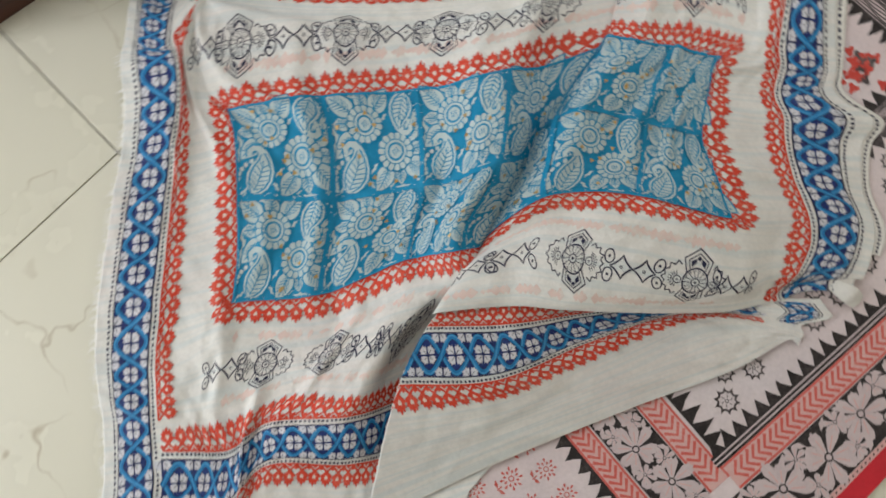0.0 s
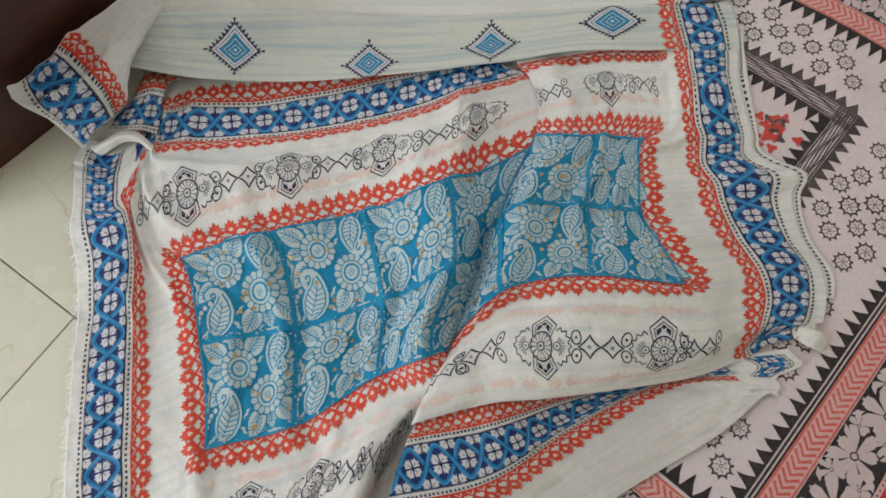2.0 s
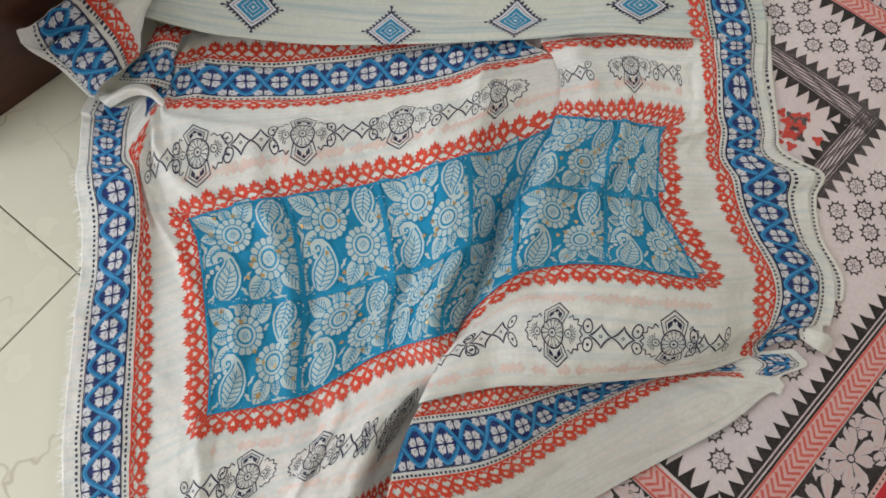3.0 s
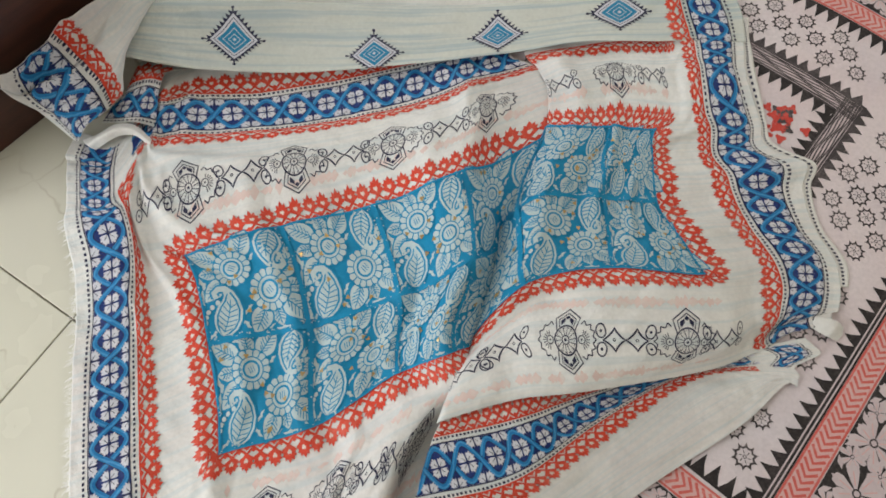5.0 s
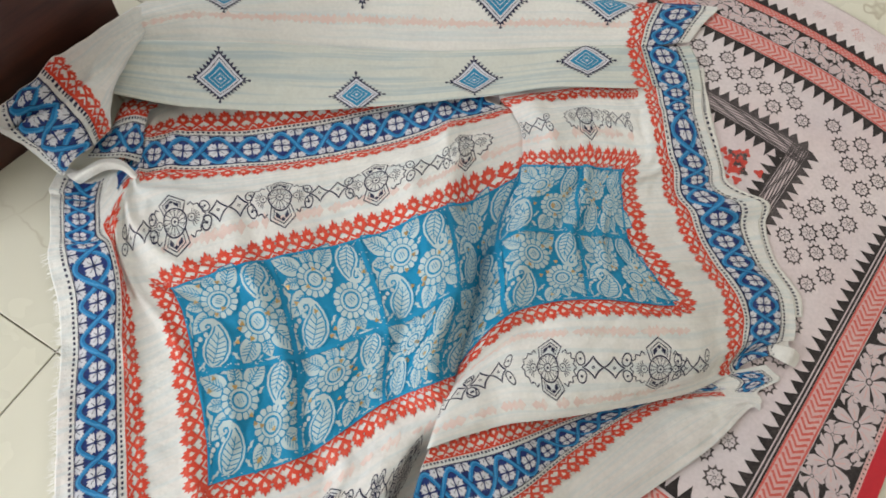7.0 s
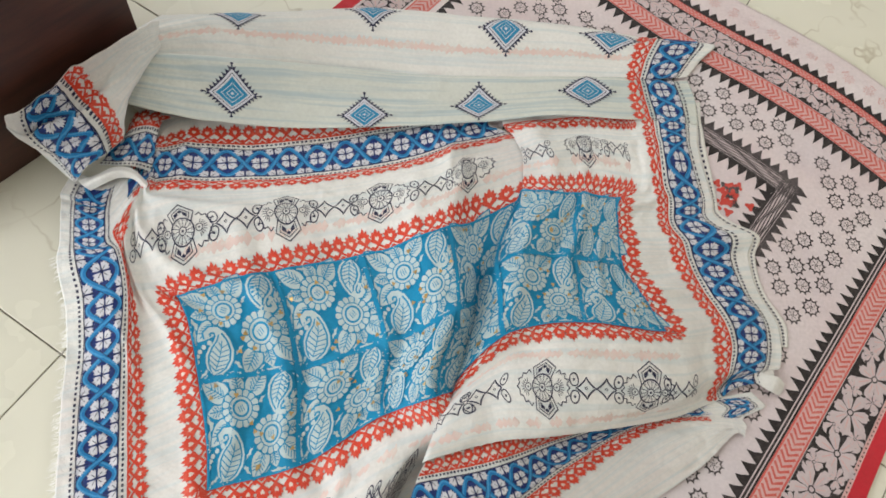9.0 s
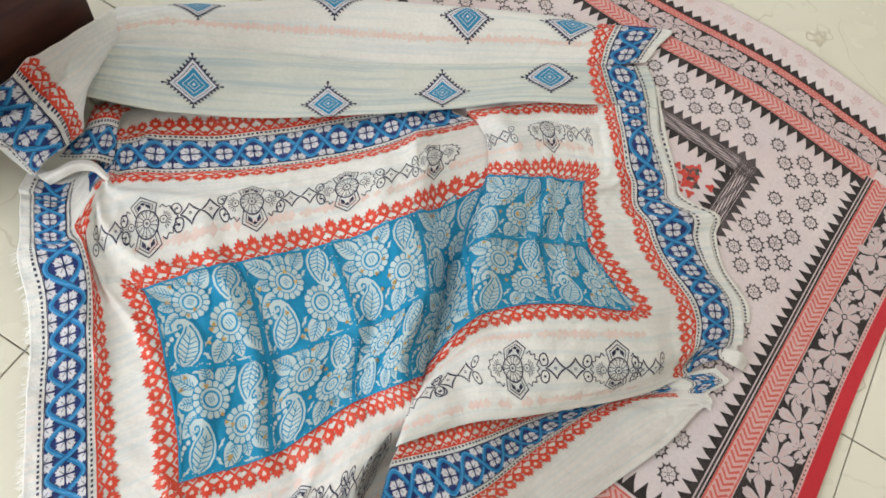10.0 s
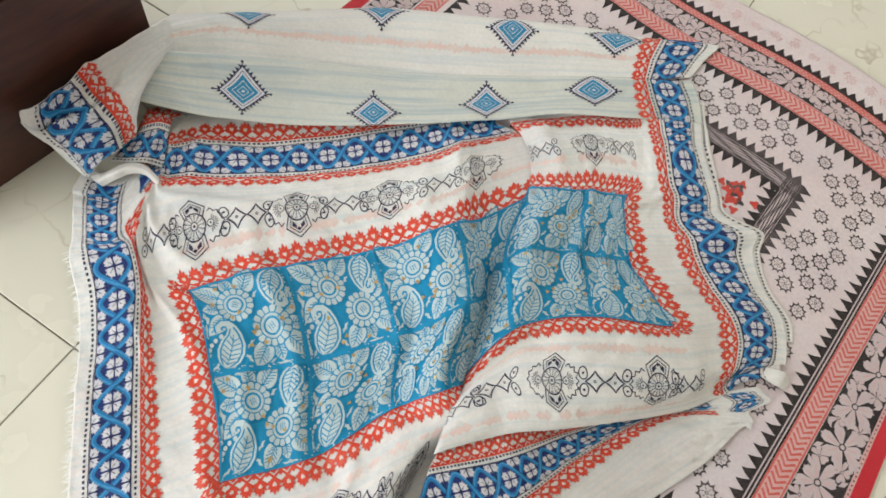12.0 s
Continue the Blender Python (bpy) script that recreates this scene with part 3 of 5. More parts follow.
class Sheet:
    """A piece of cloth: stations across, guide lines along; u and v are lengths on the cloth, so prints keep their size."""

    def __init__(self, stations, guides, to_station=None, from_station=None, wrinkle=0.0018, scale=60.0, broad=0.0, rest=0.0085, folds=()):
        rows = sorted(guides, key=lambda r: r[0])
        self.s, self.v = list(stations), [r[0] for r in rows]
        self.p = np.array([r[1] for r in rows], float)
        self.to_s = to_station or (lambda u, v: u)
        self.to_u = from_station or (lambda s, v: s)
        self.wrinkle, self.scale, self.broad, self.rest, self.folds = wrinkle, scale, broad, rest, folds
        du, dv = self.p[:, -1] - self.p[:, 0], self.p[-1] - self.p[0]
        self.side = 1.0 if np.cross(du.mean(0), dv.mean(0))[2] > 0 else -1.0

    def raw(self, s, v):
        out = np.zeros((len(s), 3))
        for a in range(0, len(s), 40000):
            c = slice(a, a + 40000)
            out[c] = np.einsum("ni,nj,ijk->nk", hermite_weights(self.v, v[c]), hermite_weights(self.s, s[c]), self.p)
        u = self.to_u(s, v)
        out[:, 2] += self.wrinkle * (crumple(u, v, self.scale) + 0.5 * crumple(v + 3.1, u, self.scale * 2.3)) + self.broad * np.maximum(1.0 - 1.7 * np.abs(crumple(u * 0.7 + 1.7, v * 0.9 + 0.4, 17.0)), -0.2)
        for ua, va, ub, vb, width, height in self.folds:
            du, dv = ub - ua, vb - va
            k = np.clip(((u - ua) * du + (v - va) * dv) / (du * du + dv * dv), -0.3, 1.3)
            bend = 0.35 * width * np.sin(9.0 * k + 40 * ua)
            d = np.hypot(u - ua - k * du + bend, v - va - k * dv)
            out[:, 2] += height * np.exp(-(d / width) ** 2) * np.clip(np.sin(np.pi * (k + 0.3) / 1.6), 0, 1)
        over = out[:, 2] - self.rest
        out[:, 2] = self.rest + 0.5 * (over + np.sqrt(over * over + 1.6e-5)) - 0.001
        return out

    def at(self, u, v, lift=0.0):
        s = self.to_s(u, v)
        p = self.raw(s, v)
        if lift:
            e = 0.0012
            span = self.s[-1] - self.s[0]
            es = e * span / 1.0
            du = self.raw(np.minimum(s + es, self.s[-1]), v) - self.raw(np.maximum(s - es, self.s[0]), v)
            dv = self.raw(s, np.minimum(v + e, self.v[-1])) - self.raw(s, np.maximum(v - e, self.v[0]))
            n = np.cross(du, dv)
            n /= np.maximum(np.linalg.norm(n, axis=1), 1e-12)[:, None]
            p = p + lift * self.side * n
        return p

    def inside(self, u, v):
        s = self.to_s(u, v)
        return (s >= self.s[0]) & (s <= self.s[-1]) & (v >= self.v[0]) & (v <= self.v[-1])

    def mesh(self, name, material, nu, nv):
        s = np.linspace(self.s[0], self.s[-1], nu)
        v = np.linspace(self.v[0], self.v[-1], nv)
        S, V = np.meshgrid(s, v)
        S, V = S.ravel(), V.ravel()
        P = self.raw(S, V)
        i = np.arange(nu * nv).reshape(nv, nu)
        faces = np.stack([i[:-1, :-1], i[:-1, 1:], i[1:, 1:], i[1:, :-1]], -1).reshape(-1, 4)
        if self.side < 0:
            faces = faces[:, ::-1]
        return mesh_of(name, P, faces, material, True, np.stack([self.to_u(S, V), V], 1))


def sheet_part(name, sheet, material, nu, nv, parent, label="", thick=0.0009):
    ob = part(name, sheet.mesh(name, material, nu, nv), parent, label)
    ob.location = -parent.location
    mod = ob.modifiers.new("thickness", "SOLIDIFY")
    mod.thickness, mod.offset = thick, -1.0
    return ob


class Print:
    """Flat shapes on the cloth's own u, v, gathered by ink and layer and laid onto sheets."""

    def __init__(self):
        self.tris = []

    def add(self, tri, ink, layer=1):
        tri = np.asarray(tri, float).reshape(-1, 3, 2)
        if len(tri):
            self.tris.append((tri, ink, layer))

    def fan(self, pts, ink, layer=1, centre=None):
        p = np.asarray(pts, float)
        c = p.mean(0) if centre is None else np.asarray(centre, float)
        q = np.roll(p, -1, 0)
        self.add(np.stack([np.broadcast_to(c, p.shape), p, q], 1), ink, layer)

    def line(self, pts, width, ink, layer=1, closed=False):
        p = np.asarray(pts, float)
        if closed:
            p = np.vstack([p, p[:1]])
        d = np.gradient(p, axis=0)
        if closed:
            d[0] = d[-1] = p[1] - p[-2]
        d /= np.maximum(np.linalg.norm(d, axis=1), 1e-9)[:, None]
        n = np.stack([-d[:, 1], d[:, 0]], 1) * width / 2
        a, b = p + n, p - n
        self.add(np.concatenate([np.stack([a[:-1], b[:-1], b[1:]], 1), np.stack([a[:-1], b[1:], a[1:]], 1)]), ink, layer)

    def rect(self, ua, ub, va, vb, ink, layer=0):
        self.add([[(ua, va), (ub, va), (ub, vb)], [(ua, va), (ub, vb), (ua, vb)]], ink, layer)

    def ring(self, c, r, width, ink, layer=1, n=20):
        a = np.linspace(0, 2 * np.pi, n, endpoint=False)
        self.line(np.stack([c[0] + r * np.cos(a), c[1] + r * np.sin(a)], 1), width, ink, layer, True)

    def disc(self, c, r, ink, layer=1, n=14):
        a = np.linspace(0, 2 * np.pi, n, endpoint=False)
        self.fan(np.stack([c[0] + r * np.cos(a), c[1] + r * np.sin(a)], 1), ink, layer, c)

    def stamp(self, other, at, turn=0.0, size=1.0, flip=1.0, shape=(1.0, 1.0)):
        """Another print set down at a place, turned and scaled."""
        c, s = math.cos(turn), math.sin(turn)
        for tri, ink, layer in other.tris:
            p = tri * np.array([flip * shape[0], shape[1]]) * size
            self.tris.append((np.stack([p[..., 0] * c - p[..., 1] * s + at[0], p[..., 0] * s + p[..., 1] * c + at[1]], -1), ink, layer))
        return self

    def split(self, longest):
        """Cut triangles until no side is longer than that, so that they follow the folds."""
        done, groups = [], {}
        for tri, ink, layer in self.tris:
            groups.setdefault((ink, layer), []).append(tri)
        for (ink, layer), found in groups.items():
            todo = np.concatenate(found)
            whole = []
            for _ in range(30):
                e = np.linalg.norm(np.roll(todo, -1, 1) - todo, axis=2)
                k = e.argmax(1)
                big = e.max(1) > longest
                whole.append(todo[~big])
                todo, k = todo[big], k[big]
                if not len(todo):
                    break
                i = np.arange(len(todo))
                a, b, c = todo[i, k], todo[i, (k + 1) % 3], todo[i, (k + 2) % 3]
                m = (a + b) / 2
                todo = np.concatenate([np.stack([a, m, c], 1), np.stack([m, b, c], 1)])
            done.append((np.concatenate(whole), ink, layer))
        return done

    def lay(self, name, sheet, parent, label="", longest=0.007, lift=0.00016):
        """One mesh of all the shapes that fall on the sheet."""
        inks, verts, tris, mats, count = [], [], [], [], 0
        for tri, ink, layer in self.split(longest):
            if len(tri):
                mid = tri.mean(1)
                tri = tri[sheet.inside(mid[:, 0], mid[:, 1])]
            if not len(tri):
                continue
            cross = (tri[:, 1, 0] - tri[:, 0, 0]) * (tri[:, 2, 1] - tri[:, 0, 1]) - (tri[:, 1, 1] - tri[:, 0, 1]) * (tri[:, 2, 0] - tri[:, 0, 0])
            back = cross * sheet.side < 0
            tri[back] = tri[back][:, ::-1]
            flat, where = np.unique(np.round(tri.reshape(-1, 2), 5), axis=0, return_inverse=True)
            if ink not in inks:
                inks.append(ink)
            verts.append(sheet.at(flat[:, 0], flat[:, 1], 0.0002 + lift * (layer + 1)))
            tris.append(where.reshape(-1, 3) + count)
            mats.append(np.full(len(tri), inks.index(ink)))
            count += len(flat)
        if not tris:
            return None
        ob = part(name, tri_mesh(name, np.concatenate(verts), np.concatenate(tris), np.concatenate(mats), inks), parent, label)
        ob.location = -parent.location
        return ob


def polar(n, radius, start=0.0, squash=1.0):
    """A closed outline from a radius given by the angle."""
    a = np.linspace(0, 2 * np.pi, n, endpoint=False) + start
    r = radius(a)
    return np.stack([r * np.cos(a), squash * r * np.sin(a)], 1)


# ---- motifs ----
def four_petals(size=0.0180, sides=(0, 1, 2, 3)):
    """White petals with jagged tips, parted by the dark ground, each with a dark vein."""
    p = Print()
    for k in sides:
        a = math.pi / 4 + k * math.pi / 2
        r = np.array([0.30, 0.58, 0.86, 0.74, 1.02, 0.84, 0.95, 0.84, 1.02, 0.74, 0.86, 0.58, 0.30]) * size
        w = np.array([-0.52, -0.66, -0.60, -0.44, -0.27, -0.13, 0.0, 0.13, 0.27, 0.44, 0.60, 0.66, 0.52])
        q = np.stack([r * np.cos(a + w), r * np.sin(a + w)], 1)
        p.fan(np.vstack([q, [(0.12 * size * math.cos(a), 0.12 * size * math.sin(a))]]), PALE, 7, (0.6 * size * math.cos(a), 0.6 * size * math.sin(a)))
        m = np.array([math.cos(a), math.sin(a)]) * size
        p.line([m * 0.0, m * 0.62], 0.0010, OUTLINE, 8)
    return p


def lattice_band(length, start=0.0, half=0.0340, pitch=0.0525):
    """The border strip: navy ground, blue ogee chain, four-petalled flowers, dotted lines on both sides. It runs along u."""
    p, flower = Print(), four_petals()
    p.rect(start, start + length, -half, half, NAVY, 0)
    s = np.linspace(start, start + length, max(int(length / 0.0025), 8))
    swing = np.sin(np.pi * s / pitch)
    swing = np.sign(swing) * np.abs(swing) ** 1.12
    for sign, up in ((1, 0), (-1, 3)):
        line = np.stack([s, sign * 0.0285 * swing], 1)
        p.line(line, 0.0102, OUTLINE, 1 + up)
        p.line(line, 0.0082, BLUE, 2 + up)
        p.line(np.stack([s, sign * (0.0285 * swing + 0.0020 * np.sign(swing))], 1), 0.0026, SKYBLUE, 3 + up)
    k0, k1 = math.ceil((start + 0.010) / pitch - 0.5), math.floor((start + length - 0.010) / pitch - 0.5)
    for k in range(k0, k1 + 1):
        p.stamp(flower, ((k + 0.5) * pitch, 0), random.uniform(-0.06, 0.06), random.uniform(0.96, 1.04))
    lower, upper = four_petals(0.0184, (2, 3)), four_petals(0.0184, (0, 1))
    for k in range(k0, k1 + 2):
        p.stamp(lower, (k * pitch, half + 0.0005)).stamp(upper, (k * pitch, -half - 0.0005))
        for sign in (1, -1):
            p.line([(k * pitch, sign * (half - 0.001)), (k * pitch, sign * (half - 0.019))], 0.0012, OUTLINE, 9)
    for sign in (1, -1):
        p.line([(start, sign * (half + 0.0010)), (start + length, sign * (half + 0.0010))], 0.0016, OUTLINE, 4)
        for k in range(int(length / 0.0080)):
            c = start + (k + 0.5) * 0.0080 + random.uniform(-0.0005, 0.0005)
            y = sign * (half + 0.0085) + random.uniform(-0.0004, 0.0004)
            w = random.uniform(0.0019, 0.0025)
            p.rect(c - w, c + w, y - 0.0020, y + 0.0020, OUTLINE, 1)
    return p


def temple_band(length, start=0.0, pitch=0.0222, height=0.041):
    """The red edging: a base line, crossed stems with diamond gaps, buds with pale eyes and spiked crowns. Base on v = 0, tips towards +v."""
    p, h = Print(), height
    p.rect(start, start + length, -0.0016, 0.0016, RED, 1)
    n = max(int(round(length / pitch)), 1)
    step = length / n
    for k in range(n):
        c = start + (k + 0.5) * step + random.uniform(-0.0006, 0.0006)
        g = h * random.uniform(0.93, 1.06)
        lean = random.uniform(-0.0015, 0.0015)
        for d in (-1, 1):
            p.line([(c - d * step * 0.54, g * 0.02), (c - d * step * 0.20, g * 0.19), (c + d * step * 0.14, g * 0.37), (c + d * step * 0.46, g * 0.55)], 0.0038, RED, 1 if d < 0 else 2)
        p.fan([(c - step * 0.5 - 0.0042, g * 0.16), (c - step * 0.5, g * 0.25), (c - step * 0.5 + 0.0042, g * 0.16), (c - step * 0.5, g * 0.06)], RED, 3)
        p.fan([(c - step * 0.30, 0), (c + step * 0.30, 0), (c, g * 0.15)], RED, 3)
        w = step * 0.44
        side = [(0.50, 0.36), (1.02, 0.44), (1.16, 0.54), (0.84, 0.60), (1.12, 0.72), (0.72, 0.74), (0.66, 0.90), (0.34, 0.82)]
        bud = [(c, g * 0.24)] + [(c + w * a + lean * b, g * b) for a, b in side] + [(c + lean, g)] + [(c - w * a + lean * b, g * b) for a, b in side[::-1]]
        p.fan(bud, RED, 4, (c, g * 0.6))
        p.fan([(c, g * 0.44), (c + w * 0.36, g * 0.56), (c + w * 0.24, g * 0.66), (c, g * 0.62), (c - w * 0.24, g * 0.66), (c - w * 0.36, g * 0.56)], EYE_PALE, 5, (c, g * 0.56))
    return p


def medallion():
    """A ringed flower with pointed crests above and below and half flowers at its sides, in thin dark lines."""
    p, th = Print(), 0.0019
    p.ring((0, 0), 0.0200, 0.0022, OUTLINE, 1, 28)
    p.ring((0, 0), 0.0062, th * 0.8, OUTLINE, 1)
    p.disc((0, 0), 0.0022, OUTLINE)
    for k in range(14):
        a = k * math.pi / 7
        m, b = np.array([math.cos(a), math.sin(a)]), np.array([math.cos(a + 0.14), math.sin(a + 0.14)])
        p.line([m * 0.0072, (m + b) * 0.0066, b * 0.0185], 0.0010, OUTLINE)
        e = np.array([math.cos(a - 0.1), math.sin(a - 0.1)])
        p.line([b * 0.0176, e * 0.0165], 0.0009, OUTLINE)
    for s in (1, -1):
        p.line([(-0.0165, s * 0.013), (-0.0225, s * 0.030), (0, s * 0.0435), (0.0225, s * 0.030), (0.0165, s * 0.013)], 0.0020, OUTLINE)
        p.line([(-0.0125, s * 0.018), (-0.0155, s * 0.0285), (0, s * 0.0375), (0.0155, s * 0.0285), (0.0125, s * 0.018)], 0.0016, OUTLINE)
        p.fan([(-0.0105, s * 0.0205), (-0.0118, s * 0.0275), (-0.004, s * 0.0315), (-0.004, s * 0.026)], OUTLINE, 1)
        p.fan([(0.0105, s * 0.0205), (0.0118, s * 0.0275), (0.004, s * 0.0315), (0.004, s * 0.026)], OUTLINE, 1)
        p.fan([(-0.0045, s * 0.0315), (0, s * 0.0345), (0.0045, s * 0.0315), (0, s * 0.0285)], OUTLINE, 1)
        last = None
        for k in range(15):
            a0 = -1.6 + k * 3.2 / 14
            r = 0.0215 if k % 2 == 0 else 0.0265
            q = np.array([s * (0.0255 + r * math.cos(a0)), r * math.sin(a0)])
            if last is not None:
                p.line([last, q], 0.0016, OUTLINE)
            last = q
        for k in range(9):
            a = -1.35 + k * 0.3375
            p.line([(s * (0.0285 + 0.0075 * math.cos(a)), 0.0075 * math.sin(a)), (s * (0.0285 + 0.0135 * math.cos(a)), 0.0135 * math.sin(a))], 0.0011, OUTLINE)
        p.ring((s * 0.0285, 0), 0.0058, 0.0013, OUTLINE, 1, 14)
        p.disc((s * 0.0285, 0), 0.0016, OUTLINE, 1, 7)
    return p


def chain_link():
    """Two four-pointed stars with eyed leaves at both ends, about 0.075 long."""
    p = Print()
    for c in (-0.0135, 0.0135):
        star = polar(32, lambda a: 0.0135 / (np.abs(np.cos(a)) ** 0.8 + np.abs(np.sin(a)) ** 0.8) ** 1.25)
        p.line(star + np.array([c, 0]), 0.0021, OUTLINE, 1, True)
        p.ring((c, 0), 0.0016, 0.0010, OUTLINE, 1, 8)
    for s in (1, -1):
        for t in (1, -1):
            oval = polar(16, lambda a: 0.0068 - 0.0012 * np.cos(2 * a + t * 0.8 * s))
            p.line(oval + np.array([s * 0.030, t * 0.0105]), 0.0016, OUTLINE, 1, True)
            p.disc((s * 0.030, t * 0.0105), 0.0018, OUTLINE, 1, 7)
    return p


def diamond_motif():
    """A spiked diamond, nested line in line in blue, white and black."""
    p = Print()

    def rhomb(w, h, ink, layer):
        p.fan([(w, 0), (0, h), (-w, 0), (0, -h)], ink, layer, (0, 0))
    for f, ink, layer in ((1.0, OUTLINE, 1), (0.93, PALE, 2), (0.80, OUTLINE, 3), (0.765, PALE, 4), (0.66, TEAL, 5), (0.47, PALE, 6), (0.43, TEAL, 7), (0.26, PALE, 8), (0.22, TEAL, 9), (0.08, PALE, 10)):
        rhomb(0.040 * f, 0.043 * f, ink, layer)
    for k in range(8):
        for sx in (1, -1):
            for sy in (1, -1):
                f = (k + 0.5) / 8
                m = np.array([sx * 0.040 * f, sy * 0.043 * (1 - f)])
                p.fan([m + (sx * 0.0045, sy * 0.0042), m + (-sx * 0.002, sy * 0.002), m + (sx * 0.002, -sy * 0.002)], OUTLINE, 1)
    for d in ((0.047, 0), (-0.047, 0), (0, 0.05), (0, -0.05)):
        p.disc(d, 0.0026, OUTLINE, 1, 8)
        p.line([np.array(d) * 0.85, d], 0.0022, OUTLINE)
    return p


def leaf(length, width, veins=5, base=1):
    """A pointed leaf with a blue midrib and slanting veins."""
    p = Print()
    t = np.linspace(0, 1, 14)
    w = width * np.sin(np.pi * t ** 0.72) ** 0.85 * 0.5
    out = np.concatenate([np.stack([t * length, w], 1), np.stack([t[::-1] * length, -w[::-1]], 1)])
    p.fan((out - (length * 0.42, 0)) * (1.10, 1.16) + (length * 0.42, 0), PANEL, base, (length * 0.42, 0))
    p.fan(out, MOTIF, base + 1, (length * 0.42, 0))
    p.line([(length * 0.10, 0), (length * 0.86, 0)], 0.0015, PANEL, base + 2)
    for k in range(veins):
        f = 0.14 + 0.58 * k / veins
        for s in (1, -1):
            p.line([(length * f, 0), (length * (f + 0.16), s * width * 0.33 * math.sin(math.pi * f ** 0.75))], 0.0013, PANEL, base + 2)
    return p


def bloom(radius, petals=15):
    p = Print()
    p.fan(polar(petals * 6, lambda a: radius * (0.88 + 0.14 * np.abs(np.cos(petals * a / 2)) ** 0.6)), MOTIF, 1, (0, 0))
    for k in range(petals):
        a = 2 * math.pi * (k + 0.5) / petals
        m = np.array([math.cos(a), math.sin(a)])
        p.line([m * radius * 0.66, m * radius * 1.0], 0.0016, PANEL, 2)
    p.ring((0, 0), radius * 0.64, 0.0015, PANEL, 2, 26)
    p.ring((0, 0), radius * 0.42, 0.0030, PANEL, 2, 22)
    for k in (-1, 0, 1):
        p.line([(k * radius * 0.13, -radius * 0.17), (k * radius * 0.13, radius * 0.17)], 0.0012, PANEL, 2)
    return p


def paisley(size):
    """A curled mango shape: pale rim, blue line, pale heart with leaf veins, and pale beads along its back."""
    p = Print()
    spine = np.array([(0.02, -0.46), (0.03, -0.39), (0.04, -0.26), (0.04, -0.09), (0.03, 0.10), (0.0, 0.26), (-0.07, 0.39), (-0.18, 0.46), (-0.30, 0.43), (-0.36, 0.33), (-0.31, 0.25)]) * size
    wide = np.array([0.02, 0.17, 0.26, 0.30, 0.26, 0.17, 0.10, 0.066, 0.060, 0.060, 0.055]) * size
    d = np.gradient(spine, axis=0)
    d /= np.linalg.norm(d, axis=1)[:, None]
    n = np.stack([-d[:, 1], d[:, 0]], 1)

    def ribbon(grow, upto, ink, layer):
        w = np.maximum(wide + grow, 0.0005)[:, None]
        a, b = (spine + n * w)[:upto], (spine - n * w)[:upto]
        p.add(np.concatenate([np.stack([a[:-1], b[:-1], b[1:]], 1), np.stack([a[:-1], b[1:], a[1:]], 1)]), ink, layer)

    ribbon(0.0030, 11, PANEL, 7)
    ribbon(0.0, 11, MOTIF, 8)
    ribbon(-0.0034, 7, PANEL, 9)
    ribbon(-0.0062, 7, MOTIF, 10)
    p.line(spine[1:6], 0.0014, PANEL, 11)
    for k in range(6):
        y = -0.38 * size + k * size * 0.10
        reach = size * (0.15, 0.19, 0.20, 0.19, 0.15, 0.10)[k]
        for s in (1, -1):
            p.line([(0.035 * size, y), (0.035 * size + s * reach, y + size * 0.10)], 0.0014, PANEL, 11)
    for k in range(5):
        p.disc((-size * (0.42 - 0.02 * (k - 1) ** 2), size * (-0.28 + 0.11 * k)), size * 0.052, MOTIF, 8, 8)
    return p


